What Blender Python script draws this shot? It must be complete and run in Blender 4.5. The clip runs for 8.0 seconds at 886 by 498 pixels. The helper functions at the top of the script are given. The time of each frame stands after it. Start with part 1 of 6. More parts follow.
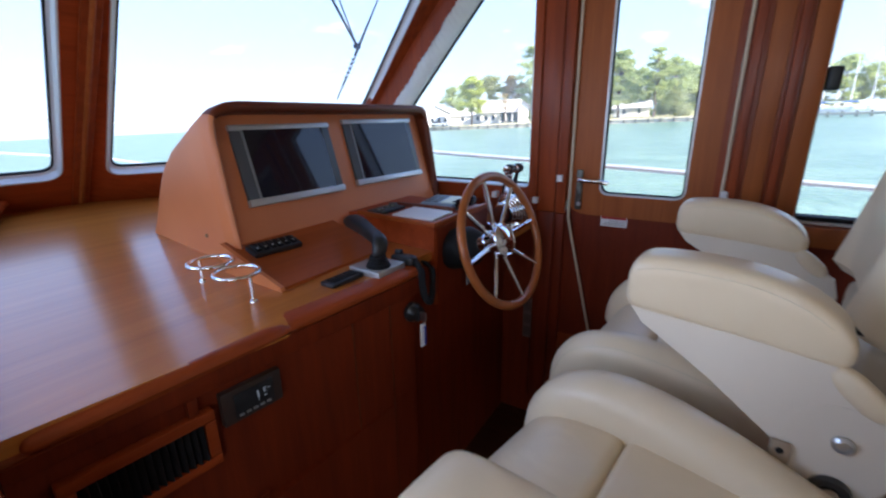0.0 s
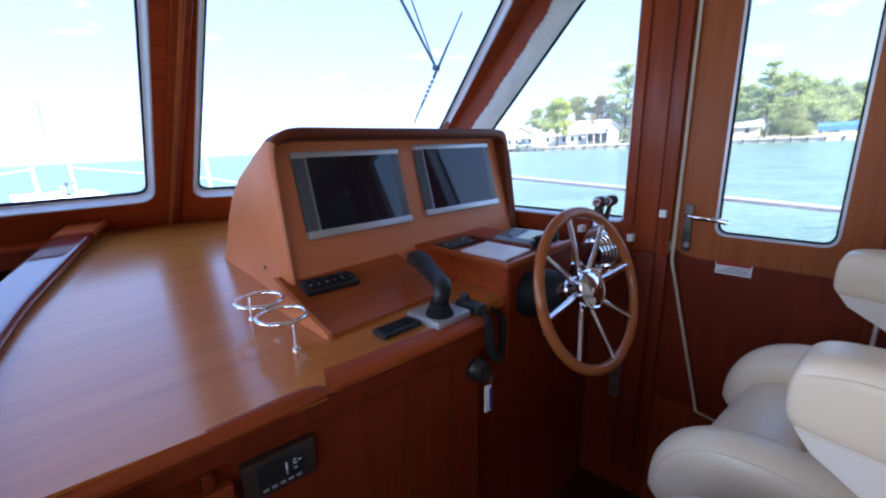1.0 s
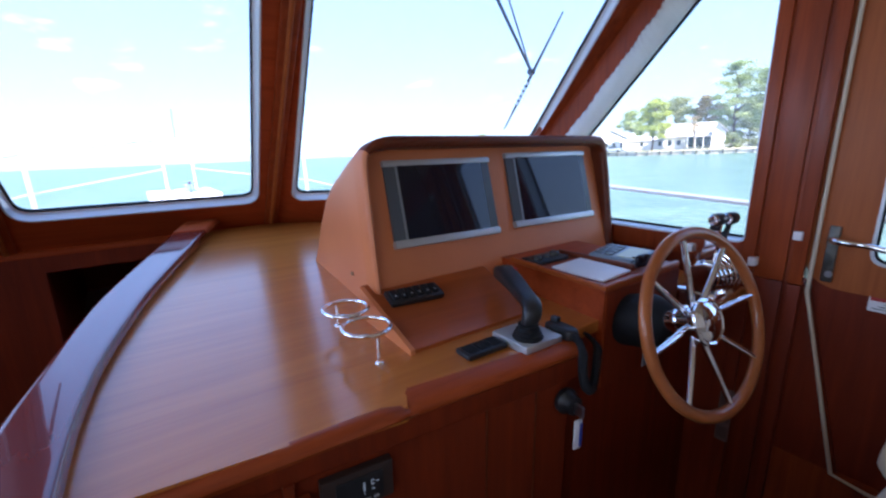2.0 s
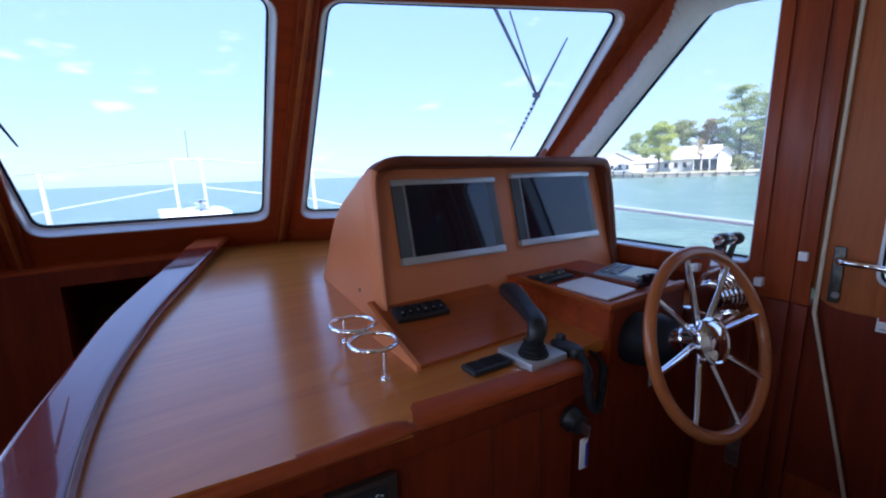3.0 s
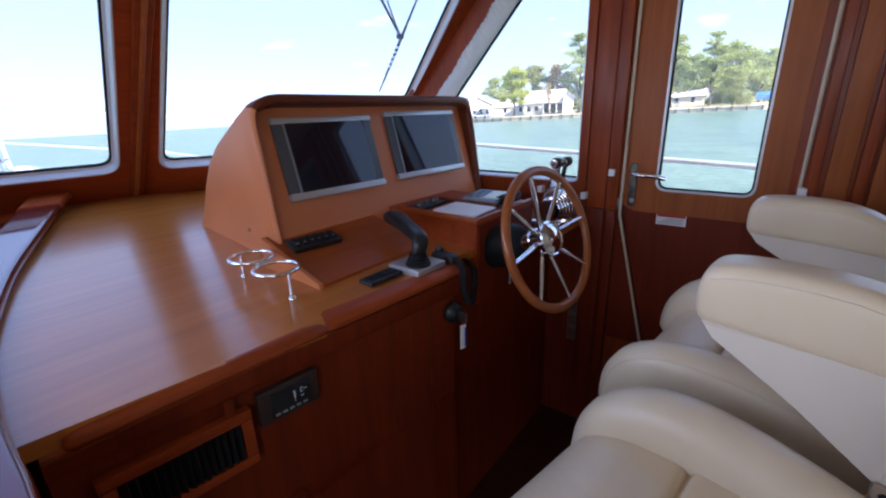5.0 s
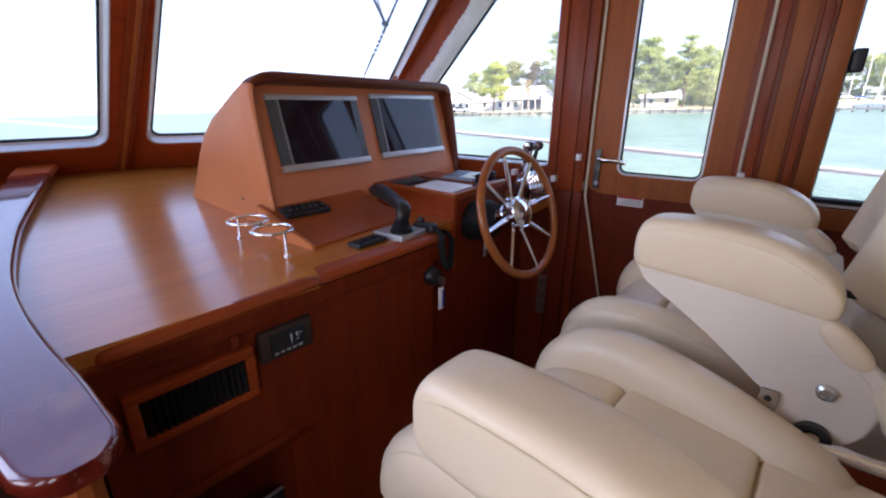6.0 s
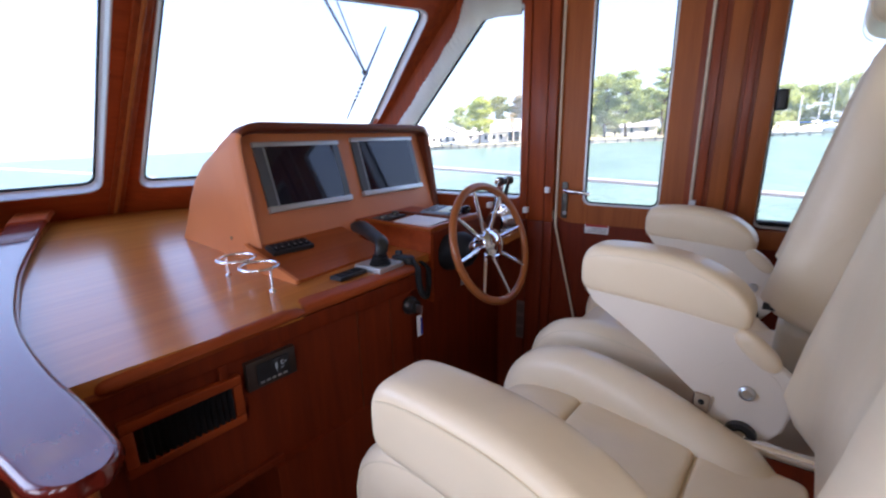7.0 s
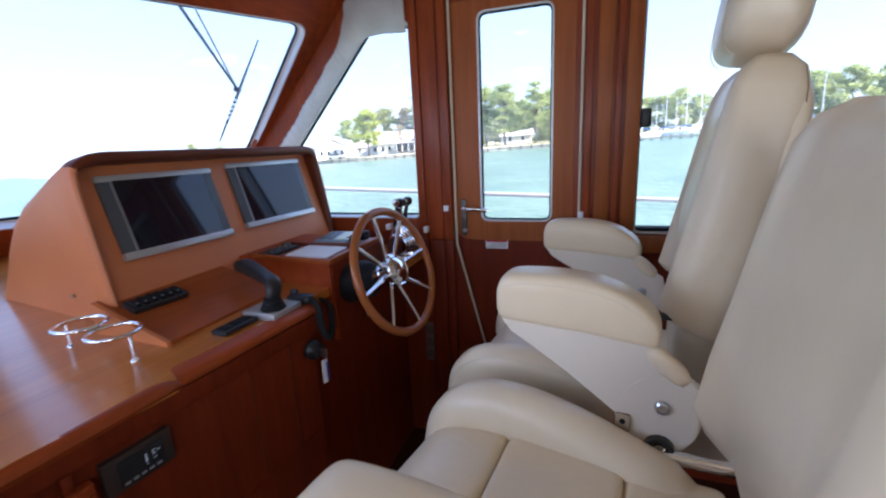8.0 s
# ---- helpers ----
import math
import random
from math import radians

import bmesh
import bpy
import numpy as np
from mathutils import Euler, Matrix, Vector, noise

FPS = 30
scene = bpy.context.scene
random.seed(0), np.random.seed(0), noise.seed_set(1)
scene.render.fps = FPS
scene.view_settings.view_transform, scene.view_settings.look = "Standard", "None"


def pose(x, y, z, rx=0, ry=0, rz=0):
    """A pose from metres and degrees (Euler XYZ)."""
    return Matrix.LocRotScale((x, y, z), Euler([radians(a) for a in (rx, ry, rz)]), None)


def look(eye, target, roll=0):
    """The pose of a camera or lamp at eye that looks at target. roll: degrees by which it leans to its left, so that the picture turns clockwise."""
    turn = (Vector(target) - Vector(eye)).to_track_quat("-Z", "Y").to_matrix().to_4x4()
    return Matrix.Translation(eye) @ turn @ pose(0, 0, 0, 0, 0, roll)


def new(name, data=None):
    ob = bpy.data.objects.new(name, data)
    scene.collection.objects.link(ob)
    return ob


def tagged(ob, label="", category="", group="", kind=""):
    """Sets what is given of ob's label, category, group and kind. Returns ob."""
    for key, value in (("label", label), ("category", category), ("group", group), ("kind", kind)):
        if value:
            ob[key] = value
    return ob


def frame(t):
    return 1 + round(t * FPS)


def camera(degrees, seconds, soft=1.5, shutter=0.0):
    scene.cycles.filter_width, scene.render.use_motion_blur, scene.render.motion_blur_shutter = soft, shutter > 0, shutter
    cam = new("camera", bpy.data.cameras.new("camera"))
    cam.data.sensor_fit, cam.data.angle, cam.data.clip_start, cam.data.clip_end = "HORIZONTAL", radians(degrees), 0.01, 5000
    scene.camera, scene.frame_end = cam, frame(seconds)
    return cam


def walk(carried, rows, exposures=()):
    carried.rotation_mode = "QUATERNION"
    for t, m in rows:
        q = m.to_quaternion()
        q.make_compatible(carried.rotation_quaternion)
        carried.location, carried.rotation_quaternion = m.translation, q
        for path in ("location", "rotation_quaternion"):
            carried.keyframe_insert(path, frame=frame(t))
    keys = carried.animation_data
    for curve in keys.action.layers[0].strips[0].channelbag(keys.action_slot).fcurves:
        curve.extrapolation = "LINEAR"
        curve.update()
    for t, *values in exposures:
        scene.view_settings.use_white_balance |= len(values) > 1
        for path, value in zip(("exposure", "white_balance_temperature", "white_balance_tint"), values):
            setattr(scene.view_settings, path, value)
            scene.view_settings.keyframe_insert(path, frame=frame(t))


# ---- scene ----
cam = camera(92.2, 8.0, 2.1, 0.3)
PATH = [
    (0, (-0.052, 0.03, 1.418), (1.564, 1.052, 0.831), -1.0),
    (0.5, (0.041, 0.074, 1.436), (1.515, 1.318, 0.905), -1.2),
    (1, (0.114, 0.121, 1.431), (1.528, 1.448, 0.94), -1.2),
    (1.5, (0.156, 0.161, 1.433), (1.435, 1.606, 0.909), -0.9),
    (2, (0.138, 0.184, 1.445), (1.28, 1.758, 0.976), -1.0),
    (2.2, (0.128, 0.181, 1.455), (1.233, 1.8, 1.056), -1.1),
    (3.3, (0.126, 0.168, 1.439), (1.271, 1.764, 1.064), -0.6),
    (3.5, (0.126, 0.168, 1.439), (1.31, 1.72, 1.006), -1.1),
    (4, (0.092, 0.139, 1.421), (1.423, 1.534, 0.891), -1.0),
    (4.5, (0.047, 0.09, 1.418), (1.494, 1.343, 0.839), -1.6),
    (5.8, (-0.105, 0.019, 1.396), (1.443, 1.111, 0.754), -0.1),
    (6, (-0.128, -0.009, 1.384), (1.429, 1.068, 0.739), 0.3),
    (6.5, (-0.178, -0.047, 1.387), (1.347, 1.077, 0.746), -0.2),
    (7, (-0.179, -0.105, 1.412), (1.436, 0.961, 0.906), -1.2),
    (7.5, (-0.144, -0.099, 1.436), (1.606, 0.758, 0.984), -2.3),
    (7.6, (-0.149, -0.096, 1.442), (1.615, 0.721, 0.973), -2.4),
    (8, (-0.103, -0.047, 1.447), (1.731, 0.598, 0.975), -2.8),
]

EXPOSURES = [(0.0, 1.86, 6000, 17), (0.5, 1.93, 5800, 18), (1.0, 1.96, 5550, 19), (2.0, 1.93, 5500, 19), (3.3, 1.38, 5400, 20), (3.6, 1.33, 5400, 20), (4.5, 1.51, 5570, 20),
             (5.8, 2.0, 6550, 27), (6.5, 2.09, 6560, 27), (7.0, 2.13, 6250, 24), (8.0, 1.97, 5980, 19)]
walk(cam, [(t, look(eye, target, roll)) for t, eye, target, roll in PATH], EXPOSURES)

# ---- light: clear day, the boat lies trimmed a little by the stern and heeled to starboard ----
OUT = Matrix.Rotation(radians(-0.65), 4, "Y") @ Matrix.Rotation(radians(-1.51), 4, "X")
SEA = -1.15
SUN_AZ, SUN_EL = 192.0, 40.0   # compass degrees from +y towards +x
world = bpy.data.worlds.new("sky")
scene.world = world
world.use_nodes = True
wn, wl = world.node_tree.nodes, world.node_tree.links
bg = wn["Background"]
bg.inputs["Strength"].default_value = 0.15
sky = wn.new("ShaderNodeTexSky")
sky.sky_type = "NISHITA"
sky.sun_disc = False
sky.sun_elevation, sky.sun_rotation = radians(SUN_EL), radians(SUN_AZ)
sky.air_density, sky.dust_density, sky.ozone_density = 1.0, 0.6, 1.0
geo = wn.new("ShaderNodeTexCoord")
tilt = wn.new("ShaderNodeMapping")
tilt.vector_type = "VECTOR"
tilt.inputs["Rotation"].default_value = (radians(1.51), radians(0.65), 0)
wl.new(geo.outputs["Generated"], tilt.inputs["Vector"])
wl.new(tilt.outputs["Vector"], sky.inputs["Vector"])
# small fair-weather clouds
cmap = wn.new("ShaderNodeMapping")
cmap.inputs["Scale"].default_value = (3.0, 3.0, 9.0)
wl.new(tilt.outputs["Vector"], cmap.inputs["Vector"])
cno = wn.new("ShaderNodeTexNoise")
cno.inputs["Scale"].default_value, cno.inputs["Detail"].default_value, cno.inputs["Roughness"].default_value = 2.2, 6.0, 0.55
wl.new(cmap.outputs["Vector"], cno.inputs["Vector"])
cramp = wn.new("ShaderNodeValToRGB")
cramp.color_ramp.elements[0].position, cramp.color_ramp.elements[1].position = 0.63, 0.80
wl.new(cno.outputs["Fac"], cramp.inputs["Fac"])
cmix = wn.new("ShaderNodeMix")
cmix.data_type = "RGBA"
cmix.inputs["B"].default_value = (4.0, 4.2, 4.4, 1)
wl.new(cramp.outputs["Color"], cmix.inputs["Factor"])
pale = wn.new("ShaderNodeMix")
pale.data_type = "RGBA"
pale.inputs["Factor"].default_value = 0.84
# deeper blue towards the zenith
sepz = wn.new("ShaderNodeSeparateXYZ")
wl.new(tilt.outputs["Vector"], sepz.inputs["Vector"])
high = wn.new("ShaderNodeMapRange")
high.interpolation_type = "SMOOTHSTEP"
high.inputs["From Min"].default_value, high.inputs["From Max"].default_value = 0.02, 0.60
wl.new(sepz.outputs["Z"], high.inputs["Value"])
blue = wn.new("ShaderNodeMix")
blue.data_type = "RGBA"
blue.inputs["A"].default_value = (1.65, 2.15, 2.8, 1)
blue.inputs["B"].default_value = (1.25, 2.05, 3.8, 1)
wl.new(high.outputs["Result"], blue.inputs["Factor"])
wl.new(blue.outputs["Result"], pale.inputs["B"])
wl.new(sky.outputs["Color"], pale.inputs["A"])
wl.new(pale.outputs["Result"], cmix.inputs["A"])
wl.new(cmix.outputs["Result"], bg.inputs["Color"])

sun = new("sun", bpy.data.lights.new("sun", "SUN"))
sun.data.energy, sun.data.angle, sun.data.color = 5.0, radians(0.53), (1.0, 0.91, 0.78)
to_sun = OUT.to_3x3() @ Vector((math.sin(radians(SUN_AZ)) * math.cos(radians(SUN_EL)), math.cos(radians(SUN_AZ)) * math.cos(radians(SUN_EL)), math.sin(radians(SUN_EL))))
sun.matrix_world = to_sun.to_track_quat("Z", "Y").to_matrix().to_4x4()


# sky light that comes in through the port windows
def window_light(name, m, sx, sy, watts, tint=(0.90, 0.96, 1.0)):
    lp = new(name, bpy.data.lights.new(name, "AREA"))
    lp.data.shape, lp.data.size, lp.data.size_y, lp.data.energy, lp.data.color = "RECTANGLE", sx, sy, watts, tint
    lp.matrix_world = m
    return lp


window_light("port_window_light", look((-1.42, -0.75, 1.52), (0.2, -0.75, 1.4)), 1.05, 0.85, 3.2, (0.90, 0.96, 1.0))
window_light("port_windshield_light", look((-0.76, 1.60, 1.57), (-0.35, 0.80, 1.17)), 0.80, 0.62, 2.0, (0.60, 0.76, 1.0))
window_light("port_side_light", look((-1.41, 1.10, 1.42), (0.5, -0.1, 1.15)), 0.50, 0.45, 1.2, (0.80, 0.90, 1.0))
window_light("port_door_light", look((-1.42, 0.25, 1.54), (0.2, 0.25, 1.4)), 0.28, 0.8, 0.8)


# ---- materials ----
def material(name, color, rough=0.5, metal=0.0, coat=0.0, spec=0.5):
    m = bpy.data.materials.new(name)
    m.use_nodes = True
    b = m.node_tree.nodes["Principled BSDF"]
    b.inputs["Base Color"].default_value = (*color, 1)
    b.inputs["Roughness"].default_value = rough
    b.inputs["Metallic"].default_value = metal
    b.inputs["Coat Weight"].default_value = coat
    b.inputs["Coat Roughness"].default_value = 0.06
    b.inputs["Specular IOR Level"].default_value = spec
    return m


def wood(name, dark, light, rough=0.35, coat=0.5, axis="x", scale=1.0, bump=0.02, coat_rough=0.12, coat_ior=1.5):
    """Varnished wood with its grain along one axis of the boat."""
    m = material(name, light, rough, 0, coat)
    n, l = m.node_tree.nodes, m.node_tree.links
    b = n["Principled BSDF"]
    b.inputs["Coat Roughness"].default_value = coat_rough
    b.inputs["Coat IOR"].default_value = coat_ior
    b.inputs["Specular IOR Level"].default_value = 0.25
    co = n.new("ShaderNodeTexCoord")
    info = n.new("ShaderNodeObjectInfo")
    add = n.new("ShaderNodeVectorMath")
    add.operation = "ADD"
    mul = n.new("ShaderNodeMath")
    mul.operation = "MULTIPLY"
    mul.inputs[1].default_value = 7.0
    l.new(info.outputs["Random"], mul.inputs[0])
    l.new(co.outputs["Object"], add.inputs[0])
    l.new(mul.outputs[0], add.inputs[1])
    mp = n.new("ShaderNodeMapping")
    k = {"x": (1.2, 22, 22), "y": (22, 1.2, 22), "z": (22, 22, 1.2)}[axis]
    mp.inputs["Scale"].default_value = [a * scale for a in k]
    l.new(add.outputs[0], mp.inputs["Vector"])
    g = n.new("ShaderNodeTexNoise")
    g.inputs["Scale"].default_value, g.inputs["Detail"].default_value, g.inputs["Distortion"].default_value = 1.6, 7.0, 0.5
    l.new(mp.outputs["Vector"], g.inputs["Vector"])
    fine = n.new("ShaderNodeTexNoise")
    fine.inputs["Scale"].default_value, fine.inputs["Detail"].default_value = 9.0, 3.0
    l.new(mp.outputs["Vector"], fine.inputs["Vector"])
    big = n.new("ShaderNodeTexNoise")
    big.inputs["Scale"].default_value, big.inputs["Detail"].default_value = 2.3, 2.0
    l.new(add.outputs[0], big.inputs["Vector"])
    r = n.new("ShaderNodeValToRGB")
    r.color_ramp.elements[0].position, r.color_ramp.elements[1].position = 0.30, 0.72
    r.color_ramp.elements[0].color, r.color_ramp.elements[1].color = (*dark, 1), (*light, 1)
    mix = n.new("ShaderNodeMix")
    mix.inputs["Factor"].default_value = 0.3
    l.new(g.outputs["Fac"], mix.inputs["A"])
    l.new(fine.outputs["Fac"], mix.inputs["B"])
    mix2 = n.new("ShaderNodeMix")
    mix2.inputs["Factor"].default_value = 0.25
    l.new(mix.outputs["Result"], mix2.inputs["A"])
    l.new(big.outputs["Fac"], mix2.inputs["B"])
    l.new(mix2.outputs["Result"], r.inputs["Fac"])
    l.new(r.outputs["Color"], b.inputs["Base Color"])
    rr = n.new("ShaderNodeMapRange")
    rr.inputs["To Min"].default_value, rr.inputs["To Max"].default_value = rough * 0.8, rough * 1.25
    l.new(big.outputs["Fac"], rr.inputs["Value"])
    l.new(rr.outputs["Result"], b.inputs["Roughness"])
    bm_ = n.new("ShaderNodeBump")
    bm_.inputs["Strength"].default_value, bm_.inputs["Distance"].default_value = bump * 4, 0.002
    l.new(fine.outputs["Fac"], bm_.inputs["Height"])
    l.new(bm_.outputs["Normal"], b.inputs["Normal"])
    return m


def mottled(name, c1, c2, rough, scale, bump=0.0, dist=0.002, coat=0.0, metal=0.0, spec=0.5, detail=5.0):
    m = material(name, c1, rough, metal, coat, spec)
    n, l = m.node_tree.nodes, m.node_tree.links
    b = n["Principled BSDF"]
    co = n.new("ShaderNodeTexCoord")
    g = n.new("ShaderNodeTexNoise")
    g.inputs["Scale"].default_value, g.inputs["Detail"].default_value = scale, detail
    l.new(co.outputs["Object"], g.inputs["Vector"])
    r = n.new("ShaderNodeValToRGB")
    r.color_ramp.elements[0].position, r.color_ramp.elements[1].position = 0.35, 0.68
    r.color_ramp.elements[0].color, r.color_ramp.elements[1].color = (*c1, 1), (*c2, 1)
    l.new(g.outputs["Fac"], r.inputs["Fac"])
    l.new(r.outputs["Color"], b.inputs["Base Color"])
    if bump:
        f = n.new("ShaderNodeTexNoise")
        f.inputs["Scale"].default_value, f.inputs["Detail"].default_value = scale * 25, 3.0
        l.new(co.outputs["Object"], f.inputs["Vector"])
        bb = n.new("ShaderNodeBump")
        bb.inputs["Strength"].default_value, bb.inputs["Distance"].default_value = bump, dist
        l.new(f.outputs["Fac"], bb.inputs["Height"])
        l.new(bb.outputs["Normal"], b.inputs["Normal"])
    return m


W_TRIM = wood("cherry_trim", (0.15, 0.021, 0.0032), (0.38, 0.066, 0.010), 0.45, 0.16, "z", coat_rough=0.2)
W_TRIM_X = wood("cherry_trim_across", (0.22, 0.030, 0.0042), (0.43, 0.070, 0.0100), 0.5, 0.08, "x", coat_rough=0.25)
W_EDGE = wood("cherry_moulding", (0.20, 0.030, 0.0045), (0.38, 0.066, 0.010), 0.45, 0.14, "x", coat_rough=0.22)
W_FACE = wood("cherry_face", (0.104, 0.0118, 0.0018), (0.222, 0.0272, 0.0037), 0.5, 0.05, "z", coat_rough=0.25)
W_TOP = wood("honey_top", (0.39, 0.110, 0.016), (0.58, 0.203, 0.032), 0.34, 1.0, "x", 0.6, coat_rough=0.16, coat_ior=1.46)
W_RIM = wood("mahogany_rim", (0.12, 0.011, 0.006), (0.16, 0.018, 0.009), 0.22, 1.0, "y", 1.0, 0.0, 0.03, 1.48)
W_POD = mottled("pod_veneer", (0.55, 0.165, 0.049), (0.62, 0.195, 0.059), 0.45, 3.0, 0.05, 0.0006)
W_LIP = wood("pod_lip_wood", (0.10, 0.020, 0.006), (0.16, 0.034, 0.010), 0.45, 0.1, "x", coat_rough=0.3)
W_DOOR = wood("door_stile_wood", (0.24, 0.055, 0.010), (0.44, 0.122, 0.023), 0.48, 0.1, "z", coat_rough=0.25)
W_WHEEL = wood("wheel_teak", (0.28, 0.076, 0.019), (0.40, 0.122, 0.032), 0.28, 0.6, "x", 0.8)
W_MID = wood("cherry_panel", (0.25, 0.049, 0.008), (0.41, 0.092, 0.015), 0.42, 0.16, "x")
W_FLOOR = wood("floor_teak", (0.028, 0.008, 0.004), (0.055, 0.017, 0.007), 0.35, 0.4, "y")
LEATHER = mottled("cream_leather", (0.77, 0.624, 0.43), (0.81, 0.667, 0.473), 0.36, 6.0, 0.12, 0.0008)
LEATHER_TAN = mottled("tan_leather", (0.56, 0.47, 0.33), (0.60, 0.51, 0.37), 0.42, 6.0, 0.12, 0.0008)


def wrinkled(m, scale, dist):
    """Adds slow soft creases over the fine grain of a hide."""
    n, l = m.node_tree.nodes, m.node_tree.links
    co = n.new("ShaderNodeTexCoord")
    w = n.new("ShaderNodeTexNoise")
    w.inputs["Scale"].default_value, w.inputs["Detail"].default_value, w.inputs["Distortion"].default_value = scale, 2.5, 1.2
    l.new(co.outputs["Object"], w.inputs["Vector"])
    bb = n.new("ShaderNodeBump")
    bb.inputs["Strength"].default_value, bb.inputs["Distance"].default_value = 0.35, dist
    b = n["Principled BSDF"]
    l.new(b.inputs["Normal"].links[0].from_socket, bb.inputs["Normal"])
    l.new(w.outputs["Fac"], bb.inputs["Height"])
    l.new(bb.outputs["Normal"], b.inputs["Normal"])


for hide in (LEATHER, LEATHER_TAN):
    hide.node_tree.nodes["Principled BSDF"].inputs["Coat Weight"].default_value = 0.14
    hide.node_tree.nodes["Principled BSDF"].inputs["Coat Roughness"].default_value = 0.24
wrinkled(LEATHER, 7.0, 0.013)
wrinkled(LEATHER_TAN, 7.0, 0.013)
POWDER = mottled("white_powder_coat", (0.75, 0.66, 0.55), (0.78, 0.69, 0.575), 0.34, 8.0, 0.03, 0.0004)
SEAM = material("seam_thread", (0.70, 0.585, 0.41), 0.8)
WORN = mottled("worn_bronze", (0.08, 0.075, 0.065), (0.15, 0.14, 0.12), 0.42, 40.0, 0, 0, 0, 0.9)
GUSSET = material("gusset_seam", (0.30, 0.20, 0.11), 0.8)
CHROME = material("polished_steel", (0.88, 0.88, 0.90), 0.06, 1.0)
RAILS = material("satin_rail_steel", (0.66, 0.67, 0.68), 0.30, 0.6)
STEEL = material("brushed_steel", (0.55, 0.56, 0.58), 0.28, 1.0)
SILVER = material("silver_plastic", (0.50, 0.51, 0.52), 0.35, 0.6)
GREY = material("grey_plastic", (0.075, 0.085, 0.098), 0.4)
BLACK = mottled("black_plastic", (0.012, 0.012, 0.013), (0.02, 0.02, 0.022), 0.4, 30.0, 0.05, 0.0004)
RUBBER = material("black_rubber", (0.010, 0.010, 0.011), 0.65, 0, 0, 0.25)
SCREEN = material("dark_screen_glass", (0.011, 0.012, 0.021), 0.05, 0, 0.0, 0.5)
WHITE = mottled("white_gelcoat", (0.78, 0.78, 0.76), (0.82, 0.82, 0.80), 0.25, 4.0)
ALU = material("white_window_frame", (0.66, 0.68, 0.70), 0.3, 0.2)
CORD = mottled("beige_seal", (0.62, 0.52, 0.38), (0.68, 0.58, 0.44), 0.6, 40.0)
PAPER = mottled("paper", (0.84, 0.84, 0.86), (0.88, 0.87, 0.89), 0.5, 12.0)
FABRIC = mottled("white_curtain_cloth", (0.82, 0.81, 0.79), (0.87, 0.86, 0.84), 0.85, 14.0, 0.2, 0.001)
CEIL = mottled("tan_headliner", (0.66, 0.49, 0.30), (0.70, 0.53, 0.34), 0.7, 10.0, 0.1, 0.001)
STEELBLUE = material("blue_grey_plastic", (0.20, 0.26, 0.33), 0.4)
RED = material("red_print", (0.45, 0.03, 0.03), 0.5)
BLUE = material("blue_print", (0.03, 0.06, 0.35), 0.5)
GRAYPRINT = material("grey_print", (0.25, 0.25, 0.26), 0.6)
LCD = material("green_grey_lcd", (0.46, 0.44, 0.20), 0.3)



def thin_cloth(m, share):
    """Lets part of the daylight through a thin cloth or leaf."""
    n, l = m.node_tree.nodes, m.node_tree.links
    src = n["Principled BSDF"].inputs["Base Color"].links[0].from_socket
    tl = n.new("ShaderNodeBsdfTranslucent")
    mx = n.new("ShaderNodeMixShader")
    mx.inputs[0].default_value = share
    l.new(src, tl.inputs["Color"])
    l.new(n["Principled BSDF"].outputs[0], mx.inputs[1])
    l.new(tl.outputs[0], mx.inputs[2])
    l.new(mx.outputs[0], n["Material Output"].inputs["Surface"])
    return m


thin_cloth(FABRIC, 0.6)

GLASS = bpy.data.materials.new("window_glass")
GLASS.use_nodes = True
gn, gl = GLASS.node_tree.nodes, GLASS.node_tree.links
gn.remove(gn["Principled BSDF"])
tr = gn.new("ShaderNodeBsdfTransparent")
tr.inputs["Color"].default_value = (0.93, 0.96, 0.95, 1)
gs = gn.new("ShaderNodeBsdfGlossy")
gs.inputs["Roughness"].default_value = 0.0
fr = gn.new("ShaderNodeFresnel")
fr.inputs["IOR"].default_value = 1.3
gm = gn.new("ShaderNodeMixShader")
film_ = gn.new("ShaderNodeBsdfTranslucent")          # salt film, mixed strongly to paint the haze and glare over the view
film_.inputs["Color"].default_value = (0.95, 0.95, 0.95, 1)
gm2 = gn.new("ShaderNodeMixShader")
gm2.inputs[0].default_value = 0.125
gl.new(tr.outputs[0], gm2.inputs[1])
gl.new(film_.outputs[0], gm2.inputs[2])
gl.new(fr.outputs[0], gm.inputs[0])
gl.new(gm2.outputs[0], gm.inputs[1])
gl.new(gs.outputs[0], gm.inputs[2])
gl.new(gm.outputs[0], gn["Material Output"].inputs["Surface"])


# ---- building tools ----
def thing(name, label="", category="", group="", kind="", at=(0, 0, 0)):
    ob = new(name)
    ob.location = at
    ob.empty_display_size = 0.05
    return tagged(ob, label, category, group, kind)


def mesh_of(name, bm, mat, smooth=40):
    me = bpy.data.meshes.new(name)
    bmesh.ops.recalc_face_normals(bm, faces=bm.faces)
    bm.to_mesh(me)
    bm.free()
    me.materials.append(mat)
    if smooth:
        me.polygons.foreach_set("use_smooth", [True] * len(me.polygons))
        me.set_sharp_from_angle(angle=radians(smooth))
    return me


def part(name, bm, mat, parent=None, label="", smooth=40):
    """One mesh, given in the parent's own coordinates."""
    ob = new(name, mesh_of(name, bm, mat, smooth))
    if parent is not None:
        ob.parent = parent
    return tagged(ob, label) if label else ob


def solo(name, bm, mat, label="", category="", group="", kind="", smooth=40):
    return tagged(part(name, bm, mat, None, "", smooth), label, category, group, kind)


